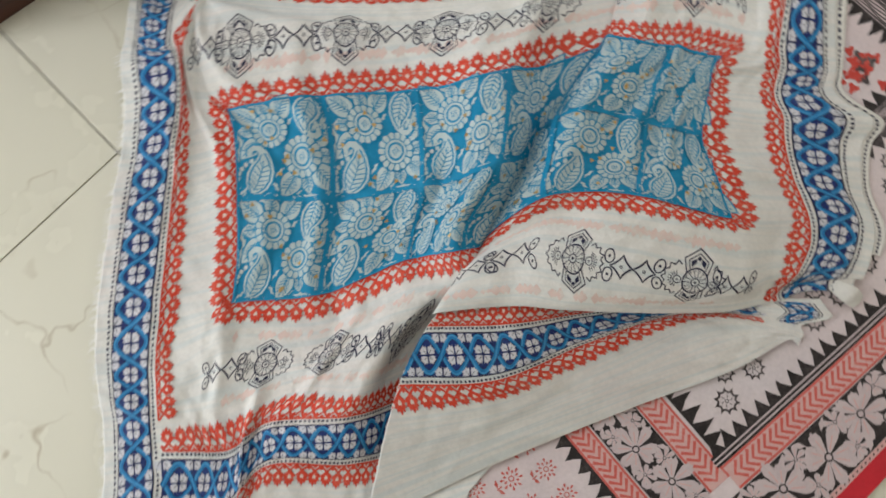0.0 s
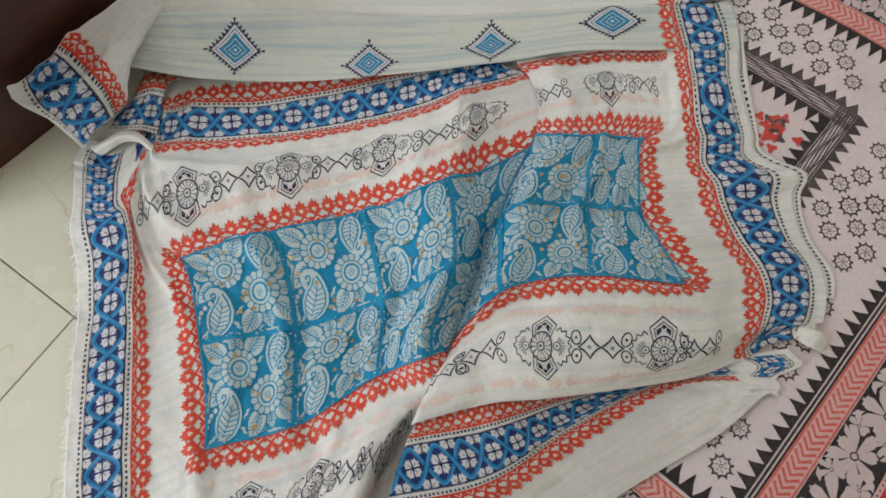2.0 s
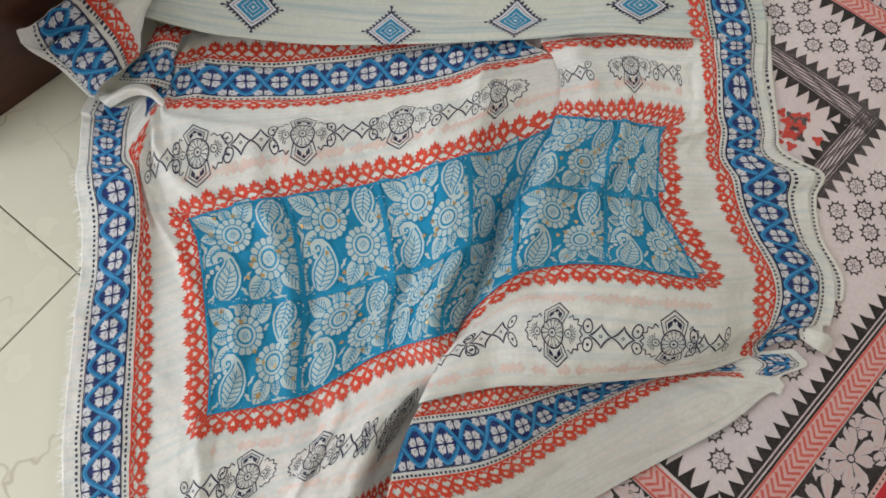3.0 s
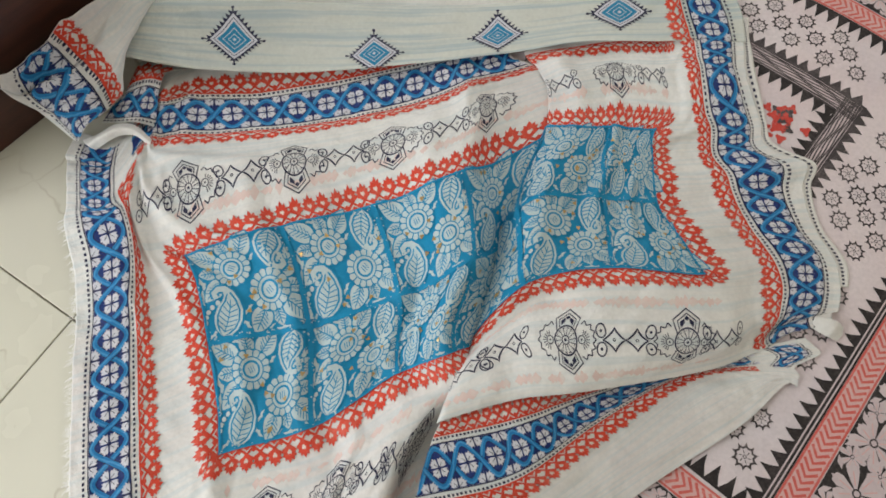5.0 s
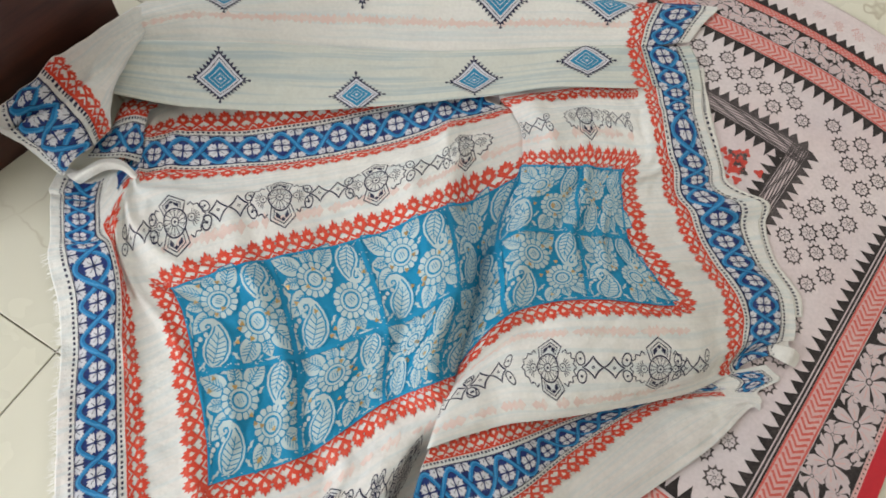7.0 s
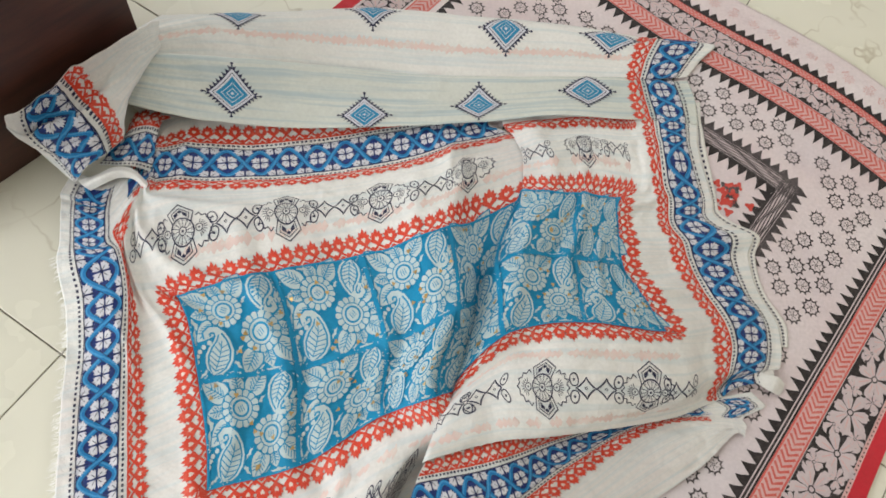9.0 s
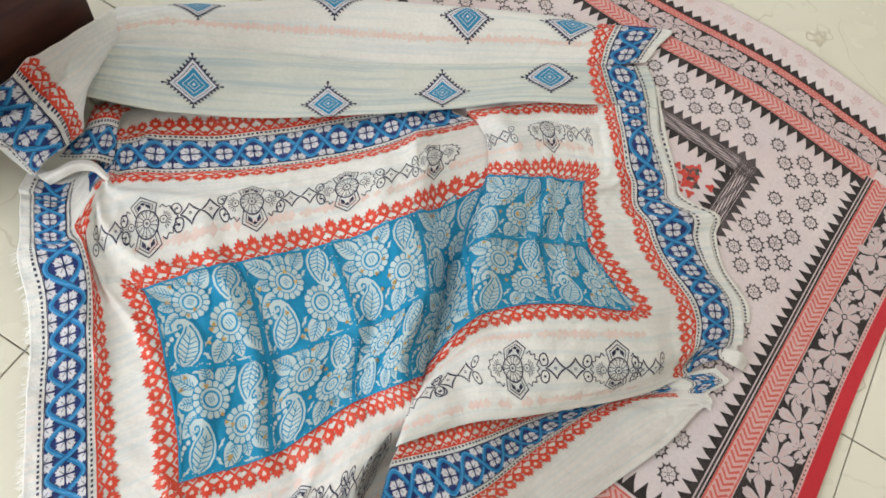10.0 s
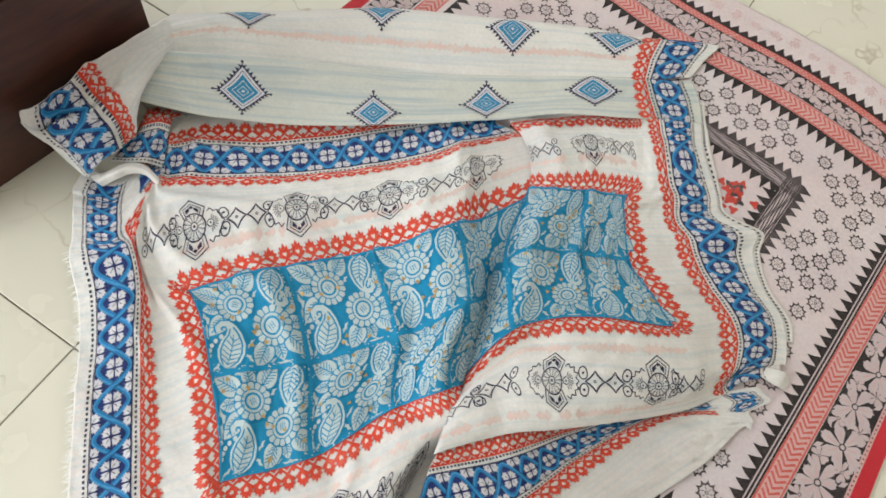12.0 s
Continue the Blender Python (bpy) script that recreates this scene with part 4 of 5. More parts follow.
def floral_tile(w, h, flip):
    """One square of the blue panel: two touching blooms on a diagonal, pointed leaves, two paisleys, filler strokes, seed dots and gold touches."""
    p, bits = Print(), Print()
    big, mid, small = leaf(0.048, 0.031, 5, 4), leaf(0.043, 0.028, 5, 4), leaf(0.029, 0.021, 4, 1)
    one, two = np.array([-0.0155, 0.0270]), np.array([0.0300, -0.0145])
    for c, leaves in ((one, ((2.42, big), (1.62, small), (0.92, mid), (3.85, mid), (3.10, small))), (two, ((0.78, mid), (-0.72, big), (-2.05, mid), (-1.40, small), (0.05, small)))):
        for a, shape in leaves:
            d = np.array([math.cos(a), math.sin(a)])
            bits.stamp(shape, tuple(c + d * 0.022), a + random.uniform(-0.06, 0.06), random.uniform(0.95, 1.05))
    for c, f in ((one, 1.0), (two, 1.04)):
        bits.disc(tuple(c), 0.0286 * f, PANEL, 7, 30)
        raised = Print()
        for tri, ink, layer in bloom(0.0268).tris:
            raised.tris.append((tri, ink, layer + 7))
        bits.stamp(raised, tuple(c), random.uniform(0, 1), f)
    bits.stamp(paisley(0.071), (-0.036, -0.036), -0.42).stamp(paisley(0.062), (0.045, 0.043), 2.75)
    # bent filler strokes near the sides and between the shapes
    for x, y, a, f in ((-0.062, 0.014, 1.9, 1.0), (0.063, 0.010, 1.3, 1.1), (0.010, 0.065, 0.2, 1.0), (0.014, -0.062, 3.3, 1.0), (-0.005, -0.036, 0.9, 0.7), (0.015, 0.035, 0.8, 0.7), (-0.060, -0.062, 0.6, 0.7), (0.064, -0.060, 2.3, 0.6), (-0.062, 0.064, -0.8, 0.5), (-0.066, -0.006, 1.5, 0.9), (0.066, 0.034, 1.6, 0.7), (-0.028, 0.067, 0.0, 0.8), (0.040, -0.067, 3.1, 0.9), (-0.010, -0.056, 2.2, 0.8)):
        d, n = np.array([math.cos(a), math.sin(a)]) * f, np.array([-math.sin(a), math.cos(a)]) * f
        c = np.array([x, y])
        bits.fan([c - d * 0.014, c - d * 0.004 - n * 0.0005, c - n * 0.0035, c + d * 0.004 - n * 0.0005, c + d * 0.014, c + d * 0.006 + n * 0.0055, c + n * 0.003, c - d * 0.006 + n * 0.0055], MOTIF, 1)
    for k in range(11):
        c = np.clip(random.choice((one, two)) + np.array([random.uniform(-0.045, 0.045), random.uniform(-0.045, 0.045)]), -0.064, 0.064)
        bits.fan(polar(9, lambda a: 0.0032 + 0.0012 * np.sin(3 * a + k)) + c, GOLD, 12)
    p.stamp(bits, (0, 0), 0, 1.0, flip, (w / 0.146, h / 0.147))
    # blue gutters with seed dots round the square
    for s in (1, -1):
        p.rect(-w / 2, w / 2, s * (h / 2 - 0.0021) - 0.0021, s * (h / 2 - 0.0021) + 0.0021, PANEL, 12)
        p.rect(s * (w / 2 - 0.0021) - 0.0021, s * (w / 2 - 0.0021) + 0.0021, -h / 2 + 0.0042, h / 2 - 0.0042, PANEL, 12)
    for k in range(44):
        x, y = random.uniform(-0.48, 0.48) * w, random.choice((-1, 1)) * (0.5 * h - random.uniform(0.001, 0.009))
        if k % 2:
            x, y = random.choice((-1, 1)) * (0.5 * w - random.uniform(0.001, 0.009)), random.uniform(-0.48, 0.48) * h
        p.disc((x, y), random.uniform(0.0008, 0.0016), MOTIF, 13, 6)
    return p


# ---- the white saree: field, flap folded over it, hem fold, ridge and gathered corner ----
PANEL_L, CELL_W, CELL_H = 0.185, 0.155, 0.165
PANEL_R, PANEL_T = PANEL_L + 6 * CELL_W, 2 * CELL_H
RED_R, MID_R, HEM_R = PANEL_R + 0.135, PANEL_R + 0.185, PANEL_R + 0.251


def crease_u(v):
    return np.interp(v, [-0.54, -0.36, -0.27, -0.19, -0.11, -0.045, 0.0, 0.165, 0.33, 0.72], [0.38, 0.46, 0.52, 0.58, 0.65, 0.73, 0.77, 0.785, 0.82, 0.83])


def valley_u(v):
    return np.interp(v, [-0.185, -0.11, -0.045, 0.0, 0.08, 0.165, 0.24, 0.33, 0.415, 0.6], [0.60, 0.645, 0.67, 0.68, 0.715, 0.755, 0.78, 0.80, 0.815, 0.83])


def flap_station(u, v):
    k = valley_u(v)
    return np.where(u < PANEL_R, (u - k) / (PANEL_R - k), 1 + (u - PANEL_R) / (HEM_R - PANEL_R))


def flap_u(s, v):
    k = valley_u(v)
    return np.where(s < 1, k + s * (PANEL_R - k), PANEL_R + (s - 1) * (HEM_R - PANEL_R))


def hem_station(u, v):
    k = crease_u(v)
    return (u - k) / (HEM_R - k)


def hem_u(s, v):
    k = crease_u(v)
    return k + s * (HEM_R - k)


BAND_U = [0, 0.07, 0.22, 0.41, 0.61, 0.76, 0.87, 0.915, 0.965, 1.031]
# single folds: from (u, v) to (u, v), half width, height
FIELD_FOLDS = [
    (0.305, 0.36, 0.325, 0.02, 0.015, 0.010), (0.34, 0.35, 0.362, -0.02, 0.013, -0.008), (0.10, 0.47, 0.30, 0.30, 0.012, 0.009), (0.10, 0.455, 0.25, 0.24, 0.010, -0.006),
    (0.09, 0.44, 0.17, 0.20, 0.011, 0.009), (0.11, 0.50, 0.33, 0.43, 0.010, 0.007), (0.50, 0.30, 0.48, 0.0, 0.020, 0.007), (0.54, 0.27, 0.53, 0.02, 0.016, -0.005),
    (0.60, 0.42, 0.60, 0.06, 0.022, 0.008), (0.17, 0.66, 0.15, 0.52, 0.011, 0.009), (0.23, 0.66, 0.215, 0.54, 0.012, 0.008), (0.265, -0.18, 0.255, -0.38, 0.013, 0.018),
    (0.155, 0.10, 0.20, -0.20, 0.014, 0.006), (0.40, -0.03, 0.36, -0.22, 0.016, 0.007), (0.02, 0.32, 0.08, 0.22, 0.010, 0.006), (0.25, 0.20, 0.22, 0.05, 0.014, 0.006),
    (0.70, 0.57, 0.685, 0.36, 0.045, 0.016), (0.655, 0.31, 0.63, 0.02, 0.034, 0.014),
]
FLAP_FOLDS = [
    (0.985, 0.31, 0.935, 0.10, 0.018, 0.009), (0.95, 0.28, 0.90, 0.12, 0.014, -0.006), (1.06, 0.22, 0.99, 0.06, 0.014, 0.006), (0.87, 0.33, 0.84, 0.08, 0.014, 0.005),
    (1.12, 0.12, 1.22, 0.08, 0.014, 0.008), (1.13, 0.30, 1.24, 0.33, 0.012, 0.006), (0.89, 0.53, 0.895, 0.36, 0.030, 0.013), (0.855, 0.28, 0.80, 0.02, 0.034, 0.014),
]
field = Sheet([-0.066, 0.05, 0.097, 0.185, 0.34, 0.495, 0.65, 0.74, 0.805], FIELD_GUIDES, wrinkle=0.0022, broad=0.006, folds=FIELD_FOLDS)
flap = Sheet([-0.08, 0, 0.3, 0.5, 1, 1.339, 1.538, 1.737, 2], FLAP_GUIDES, flap_station, flap_u, wrinkle=0.0020, broad=0.005, rest=0.0118, folds=FLAP_FOLDS)
hem_fold = Sheet([0, 0.22, 0.42, 0.65, 0.866, 1], HEM_FOLD_GUIDES, hem_station, hem_u, wrinkle=0.0014, broad=0.004, rest=0.0100)
top_fold = Sheet(BAND_U, TOP_FOLD_GUIDES, wrinkle=0.0015, broad=0.003, rest=0.0138)
ridge = Sheet(BAND_U, RIDGE_GUIDES, wrinkle=0.0015, broad=0.003, rest=0.0105)
CORNER_FOLDS = [(0.15, 0.10, 0.31, 0.065, 0.012, 0.013), (0.20, 0.15, 0.31, 0.125, 0.010, 0.011), (0.05, 0.03, 0.20, 0.12, 0.014, 0.008), (0.17, 0.045, 0.31, 0.02, 0.010, 0.010), (0.20, 0.085, 0.31, 0.045, 0.008, -0.008)]
corner = Sheet([0, 0.09, 0.155, 0.198, 0.208, 0.246, 0.30, 0.315], CORNER_GUIDES, wrinkle=0.0036, scale=75.0, folds=CORNER_FOLDS)
tuck = Sheet([0, 0.03, 0.05, 0.09, 0.135], TUCK_GUIDES, wrinkle=0.0005)
roll = Sheet([0, 0.035, 0.07, 0.105, 0.14], ROLL_GUIDES, wrinkle=0.0005)
underlayer = Sheet([0, 0.15, 0.33], UNDERLAYER_GUIDES, wrinkle=0.0002, rest=0.0072)
doubled = []
for v, row in FLAP_GUIDES:
    if -0.05 < v < 0.61:
        inner, rim = np.array(row[-2]), np.array(row[-1])
        out = (rim - inner) / np.linalg.norm(rim - inner)
        places = [inner, rim, rim + out * (0.016 + 0.004 * math.sin(31 * v + 1))]
        doubled.append((v, [(float(q[0]), float(q[1]), z) for q, z in zip(places, (0.009, 0.0085, 0.0075))]))
doubled_selvage = Sheet([0, 0.03, 0.042], doubled, wrinkle=0.0006, rest=0.0070)
selvage_tip = Sheet([0, 0.012, 0.024], SELVAGE_GUIDES, wrinkle=0.0003)

saree = new("saree")
saree.location = (0.5, 0.1, 0.0)
tagged(saree, "white block-printed cotton-silk saree with blue floral panel, folded on the floor", "saree")
field_ob = sheet_part("field", field, WHITE, 300, 420, saree)
flap_ob = sheet_part("folded_flap", flap, WHITE, 260, 260, saree)
hem_ob = sheet_part("hem_fold", hem_fold, WHITE, 240, 130, saree)
top_ob = sheet_part("striped_fold", top_fold, STRIPED, 280, 50, saree, "striped pale grey-green fold with blue diamonds")
ridge_ob = sheet_part("ridge_fold", ridge, WHITE, 280, 60, saree)
corner_ob = sheet_part("gathered_corner", corner, WHITE, 120, 80, saree)
tuck_ob = sheet_part("tucked_border", tuck, WHITE, 60, 60, saree)
underlayer_ob = sheet_part("underlayer", underlayer, WHITE, 60, 50, saree)
sheet_part("rolled_selvage", roll, SELVAGE, 60, 30, saree, "rolled white selvage", 0.002)
doubled_ob = sheet_part("doubled_selvage", doubled_selvage, SELVAGE, 16, 160, saree, "doubled white selvage with a dotted line")
sheet_part("selvage_tip", selvage_tip, SELVAGE, 20, 30, saree, "loose white selvage end", 0.0015)

UP, DOWN, OVER = math.pi / 2, -math.pi / 2, math.pi


def printed(name, pr, sheet, ob, label="", kind=""):
    """A print is a sub-part of its sheet and shares the sheet's frame."""
    made = pr.lay(name, sheet, ob, label)
    if made:
        tagged(made, kind=kind)
        made.location = (0, 0, 0)
        made.matrix_parent_inverse = Matrix.Identity(4)
    return made


# borders of the field
printed("side_border", Print().stamp(lattice_band(1.2, -0.5), (0, 0), UP), field, field_ob, "blue lattice border strip")
printed("side_edging", Print().stamp(temple_band(0.67, -0.5), (0.052, 0), DOWN), field, field_ob, "red temple-motif edging")
printed("hem_border", Print().stamp(lattice_band(0.76, 0.05), (0, -0.27)), field, field_ob, "blue lattice border strip")
printed("hem_edging", Print().stamp(temple_band(0.75, 0.055), (0, -0.222)).stamp(temple_band(0.75, -0.80), (0, -0.318), OVER), field, field_ob, "red temple-motif edging")
printed("upper_border", Print().stamp(lattice_band(0.72, 0.08), (0, 0.58)), field, field_ob, "blue lattice border strip")
printed("upper_edging", Print().stamp(temple_band(0.72, 0.09), (0, 0.628)).stamp(temple_band(0.72, -0.81), (0, 0.532), OVER), field, field_ob, "red temple-motif edging")
frame_print = Print().stamp(temple_band(0.335, 0.0), (PANEL_L, 0), UP).stamp(temple_band(0.94, PANEL_L), (0, PANEL_T)).stamp(temple_band(0.94, -PANEL_R), (0, 0), OVER).stamp(temple_band(0.335, -PANEL_T), (PANEL_R, 0), DOWN)
for cx, cy, a in ((PANEL_L, 0, 3.93), (PANEL_L, PANEL_T, 2.36), (PANEL_R, 0, -0.785), (PANEL_R, PANEL_T, 0.785)):
    frame_print.stamp(temple_band(0.034, -0.017), (cx + 0.004 * math.cos(a), cy + 0.004 * math.sin(a)), a - UP, 0.8)
ground = Print()
ground.rect(PANEL_L, PANEL_R, 0, PANEL_T, PANEL, 0)

# faint pink that bled off the red edging
blush = Print()
for v in (0.388, -0.062, -0.155):
    u = 0.2
    while u < 1.1:
        w = random.uniform(0.008, 0.022)
        if random.random() < 0.8:
            h = random.uniform(0.003, 0.010)
            blush.fan([(u, v), (u + w * 0.4, v - h), (u + w, v), (u + w * 0.6, v + h)], BLUSH, 0)
        u += w * 0.6

chain_rows = {
    "field": ((field, field_ob, 0.415, (0.226, 0.387, 0.5415, 0.716), (0.155, 0.307, 0.465, 0.63)), (field, field_ob, -0.11, (0.265, 0.38, 0.575), (0.19, 0.455, 0.505))),
    "flap": ((flap, flap_ob, 0.415, (0.985,), (0.865, 1.075)), (flap, flap_ob, -0.11, (0.873, 1.045), (0.70, 0.765, 0.96, 1.11))),
}
MED, LINK = medallion(), chain_link()
for rows in chain_rows.values():
    for sheet, ob, v, meds, links in rows:
        for u in meds:
            printed("medallion", Print().stamp(MED, (u, v), 0, 0.92), sheet, ob, "dark outlined flower medallion")
        for u in links:
            printed("chain_link", Print().stamp(LINK, (u, v), 0, 1.12), sheet, ob)

for sheet, ob, cols in ((field, field_ob, range(0, 5)), (flap, flap_ob, range(3, 6))):
    printed("panel_ground", ground, sheet, ob, "cerulean blue printed panel")
    printed("panel_edging", frame_print, sheet, ob, "red temple-motif edging")
    printed("pink_bleed", blush, sheet, ob, "faint bled pink stain", "stuff")
    for c in cols:
        for r in range(2):
            tile = floral_tile(CELL_W, CELL_H, 1)
            printed("floral_square", Print().stamp(tile, (PANEL_L + (c + 0.5) * CELL_W, (r + 0.5) * CELL_H)), sheet, ob, "grey blooms, paisleys and leaves on blue")

# borders of the flap and the hem fold
printed("side_border", Print().stamp(lattice_band(0.85, -0.22), (MID_R, 0), UP), flap, flap_ob, "blue lattice border strip")
printed("side_edging", Print().stamp(temple_band(0.80, -0.18), (RED_R, 0), UP), flap, flap_ob, "red temple-motif edging")
printed("upper_edging", Print().stamp(temple_band(0.4, -1.19), (0, 0.532), OVER), flap, flap_ob, "red temple-motif edging")
printed("hem_border", Print().stamp(lattice_band(0.85, 0.35), (0, -0.27)), hem_fold, hem_ob, "blue lattice border strip")
printed("hem_edging", Print().stamp(temple_band(0.85, 0.35), (0, -0.222)).stamp(temple_band(0.87, -1.21), (0, -0.318), OVER), hem_fold, hem_ob, "red temple-motif edging")
printed("side_border", Print().stamp(lattice_band(0.12, -0.32), (MID_R, 0), UP), hem_fold, hem_ob, "blue lattice border strip")

dots = Print()
for k in range(79):
    dots.rect(0.0335, 0.0365, -0.04 + k * 0.008, -0.036 + k * 0.008, OUTLINE, 1)
printed("dotted_line", dots, doubled_selvage, doubled_ob)

# diamonds, bleed line and borders of the two upper folds
DIA = diamond_motif()
for sheet, ob, places in ((top_fold, top_ob, ((0.15, 0.052), (0.39, 0.026), (0.60, 0.048), (0.80, 0.07))), (ridge, ridge_ob, ((0.155, 0.100), (0.405, 0.110), (0.65, 0.086), (0.835, 0.094)))):
    for u, v in places:
        printed("diamond", Print().stamp(DIA, (u, v), 0, 1.0, 1.0, (1.05, 0.82)), sheet, ob, "nested blue diamond with black spikes")
    printed("side_border", Print().stamp(lattice_band(0.14, 0.0), (0.965, 0), UP), sheet, ob, "blue lattice border strip")
    printed("side_edging", Print().stamp(temple_band(0.14, 0.0), (0.915, 0), UP), sheet, ob, "red temple-motif edging")
bleed = Print()
u = 0.0
while u < 0.87:
    w = random.uniform(0.008, 0.02)
    bleed.fan([(u, 0.052), (u + w * 0.5, 0.052 - random.uniform(0.004, 0.010)), (u + w * 1.2, 0.052), (u + w * 0.6, 0.052 + random.uniform(0.004, 0.011))], BLUSH, 0)
    u += w * 0.7
printed("pink_bleed", bleed, ridge, ridge_ob, "faint bled pink line", "stuff")

# the gathered corner
printed("side_border", Print().stamp(lattice_band(0.21, 0.0), (0.246, 0), UP), corner, corner_ob, "blue lattice border strip")
printed("side_edging", Print().stamp(temple_band(0.21, 0.0), (0.2, 0), UP), corner, corner_ob, "red temple-motif edging")
printed("side_border", Print().stamp(lattice_band(0.12, 0.0), (0.085, 0), UP), tuck, tuck_ob, "blue lattice border strip")
printed("side_edging", Print().stamp(temple_band(0.12, 0.0, 0.0265, 0.036), (0.037, 0), UP), tuck, tuck_ob, "red temple-motif edging")

printed("red_sprig", Print().stamp(temple_band(0.075, 0.125, 0.0265, 0.034), (0, -0.09)), underlayer, underlayer_ob, "red temple-motif edging")

# frayed white threads along the saree's side hem
fray, faces = [], []
for k in range(420):
    v = random.uniform(-0.45, 0.44)
    base = field.raw(np.array([-0.066, -0.066]), np.array([v, v + 0.0012]))
    d = base[0] - field.raw(np.array([-0.055]), np.array([v]))[0]
    d = d / np.linalg.norm(d) * random.uniform(0.004, 0.014) + np.array([random.gauss(0, 0.002), random.gauss(0, 0.003), 0])
    tip = base[0] + d
    tip[2] = max(0.0015, tip[2] - 0.004)
    n = len(fray)
    fray += [base[0], base[1], tip + (0, 0.0007, 0), tip]
    faces.append((n, n + 1, n + 2, n + 3))
fringe = part("fringe", mesh_of("fringe", fray, faces, SELVAGE), saree, "frayed white hem threads")
fringe.location = -saree.location
tagged(fringe, kind="stuff")

# ---- the pink block-printed cloth that lies flat under the saree ----
ORIGIN, ACROSS, ALONG = np.array([1.011, -0.248]), np.array([0.80, -0.60]), np.array([0.60, 0.80])
A_LO, A_HI, B_LO, B_HI = -1.135, 0.162, -0.40, 1.04


def cloth_point(a, b):
    """The cloth narrows a little towards its far end, and its edge wavers."""
    f = min(max(b / 0.65, 0.0), 1.0)
    a2 = a - 0.010 * f - 0.17 * f * max(a - 0.042, 0.0) + 0.004 * math.sin(9 * b + 1) * max(a, 0) / 0.15
    if b < 0:
        b *= 0.62 + 0.38 * min(max((a + 0.85) / 0.45, 0.0), 1.0)
    b2 = b + 0.014 * math.cos(9 * (a + 0.28)) * min(max(b, 0.0), 1.0)
    p = ORIGIN + a2 * ACROSS + b2 * ALONG
    return (float(p[0]), float(p[1]), 0.0045)


A_ST = list(np.linspace(A_LO, 0.0, 12)) + [0.04, 0.08, 0.125, A_HI]
under = Sheet(A_ST, [(float(b), [cloth_point(a, b) for a in A_ST]) for b in np.linspace(B_LO, B_HI, 17)], wrinkle=0.0007, scale=40.0, rest=0.0035)
block_cloth = new("block_printed_cloth")
block_cloth.location = (0.9, 0.3, 0.0)
tagged(block_cloth, "pale pink block-printed cotton cloth with black borders on the floor", "cloth")
spread = sheet_part("spread", under, PINKISH, 220, 220, block_cloth)


def triangles_row(length, start, pitch, height, ink):
    """Saw teeth on v = 0, pointing to +v, with a thin base bar."""
    p = Print()
    p.rect(start, start + length, -0.004, 0.0, ink, 1)
    for k in range(int(length / pitch)):
        c = start + (k + 0.5) * pitch
        j = random.uniform(-0.1, 0.1) * pitch
        p.fan([(c - pitch * 0.5, 0), (c + pitch * 0.5, 0), (c + pitch * 0.2 + j, height * 0.5), (c + j, height * random.uniform(0.85, 1.1)), (c - pitch * 0.24 + j, height * 0.5)], ink, 1, (c, height * 0.3))
    return p


def chevron_band(length, start, half, ink, pitch=0.0115):
    p = Print()
    p.rect(start, start + length, -half - 0.0035, -half, ink, 1)
    p.rect(start, start + length, half, half + 0.0035, ink, 1)
    for k in range(int(length / pitch)):
        c = start + k * pitch
        p.line([(c, half * 0.86), (c + pitch * 1.1, 0), (c, -half * 0.86)], 0.0046, ink, 1)
    p.rect(start, start + length, -half, half, ROSE_PALE, 0)
    return p


def blossom(size):
    """A leafy white blossom cut out of the black band."""
    p = Print()
    n_petals = random.choice((7, 8, 8))
    for k in range(n_petals):
        a = 2 * math.pi * k / n_petals + random.uniform(-0.15, 0.15)
        L = size * random.uniform(0.8, 1.2)
        m, n = np.array([math.cos(a), math.sin(a)]), np.array([-math.sin(a), math.cos(a)])
        f = size * 0.30 * 7 / (n_petals + 1)
        out = [m * L * 0.12 + n * f * 0.2, m * L * 0.40 + n * f * 0.62, m * L * 0.70 + n * f * 1.0, m * L * 0.92 + n * f * 0.72, m * L * 0.94 + n * f * 0.25, m * L * 1.04,
               m * L * 0.93 - n * f * 0.3, m * L * 0.92 - n * f * 0.75, m * L * 0.68 - n * f * 0.98, m * L * 0.40 - n * f * 0.6, m * L * 0.12 - n * f * 0.2]
        p.fan(out, BLOSSOM, 2, m * L * 0.62)
        p.line([m * L * 0.25, m * L * 0.7], size * 0.045, ROSE_PALE, 3)
    p.disc((0, 0), size * 0.17, BLACK, 3, 10)
    p.disc((0, 0), size * 0.11, BLOSSOM, 4, 8)
    return p


def blossom_band(length, start, half):
    p = Print()
    p.rect(start, start + length, -half, half, BLACK, 1)
    c, k = start + half, 0
    while c < start + length:
        p.stamp(blossom(half * 0.98), (c, half * 0.14 * (-1) ** k), random.uniform(0, 1))
        for s in (1, -1):
            p.stamp(blossom(half * 0.46), (c + half * 1.02, s * half * 0.54), random.uniform(0, 2))
            for x, t in ((0.62, 0.7), (1.42, 2.4)):
                m, n = np.array([math.cos(t), s * math.sin(t)]) * half * 0.26, np.array([-s * math.sin(t), math.cos(t)]) * half * 0.11
                q = np.array([c + half * x, s * half * 0.80])
                p.fan([q - m, q + n, q + m, q - n], BLOSSOM, 2)
        c += half * random.uniform(1.9, 2.05)
        k += 1
    return p


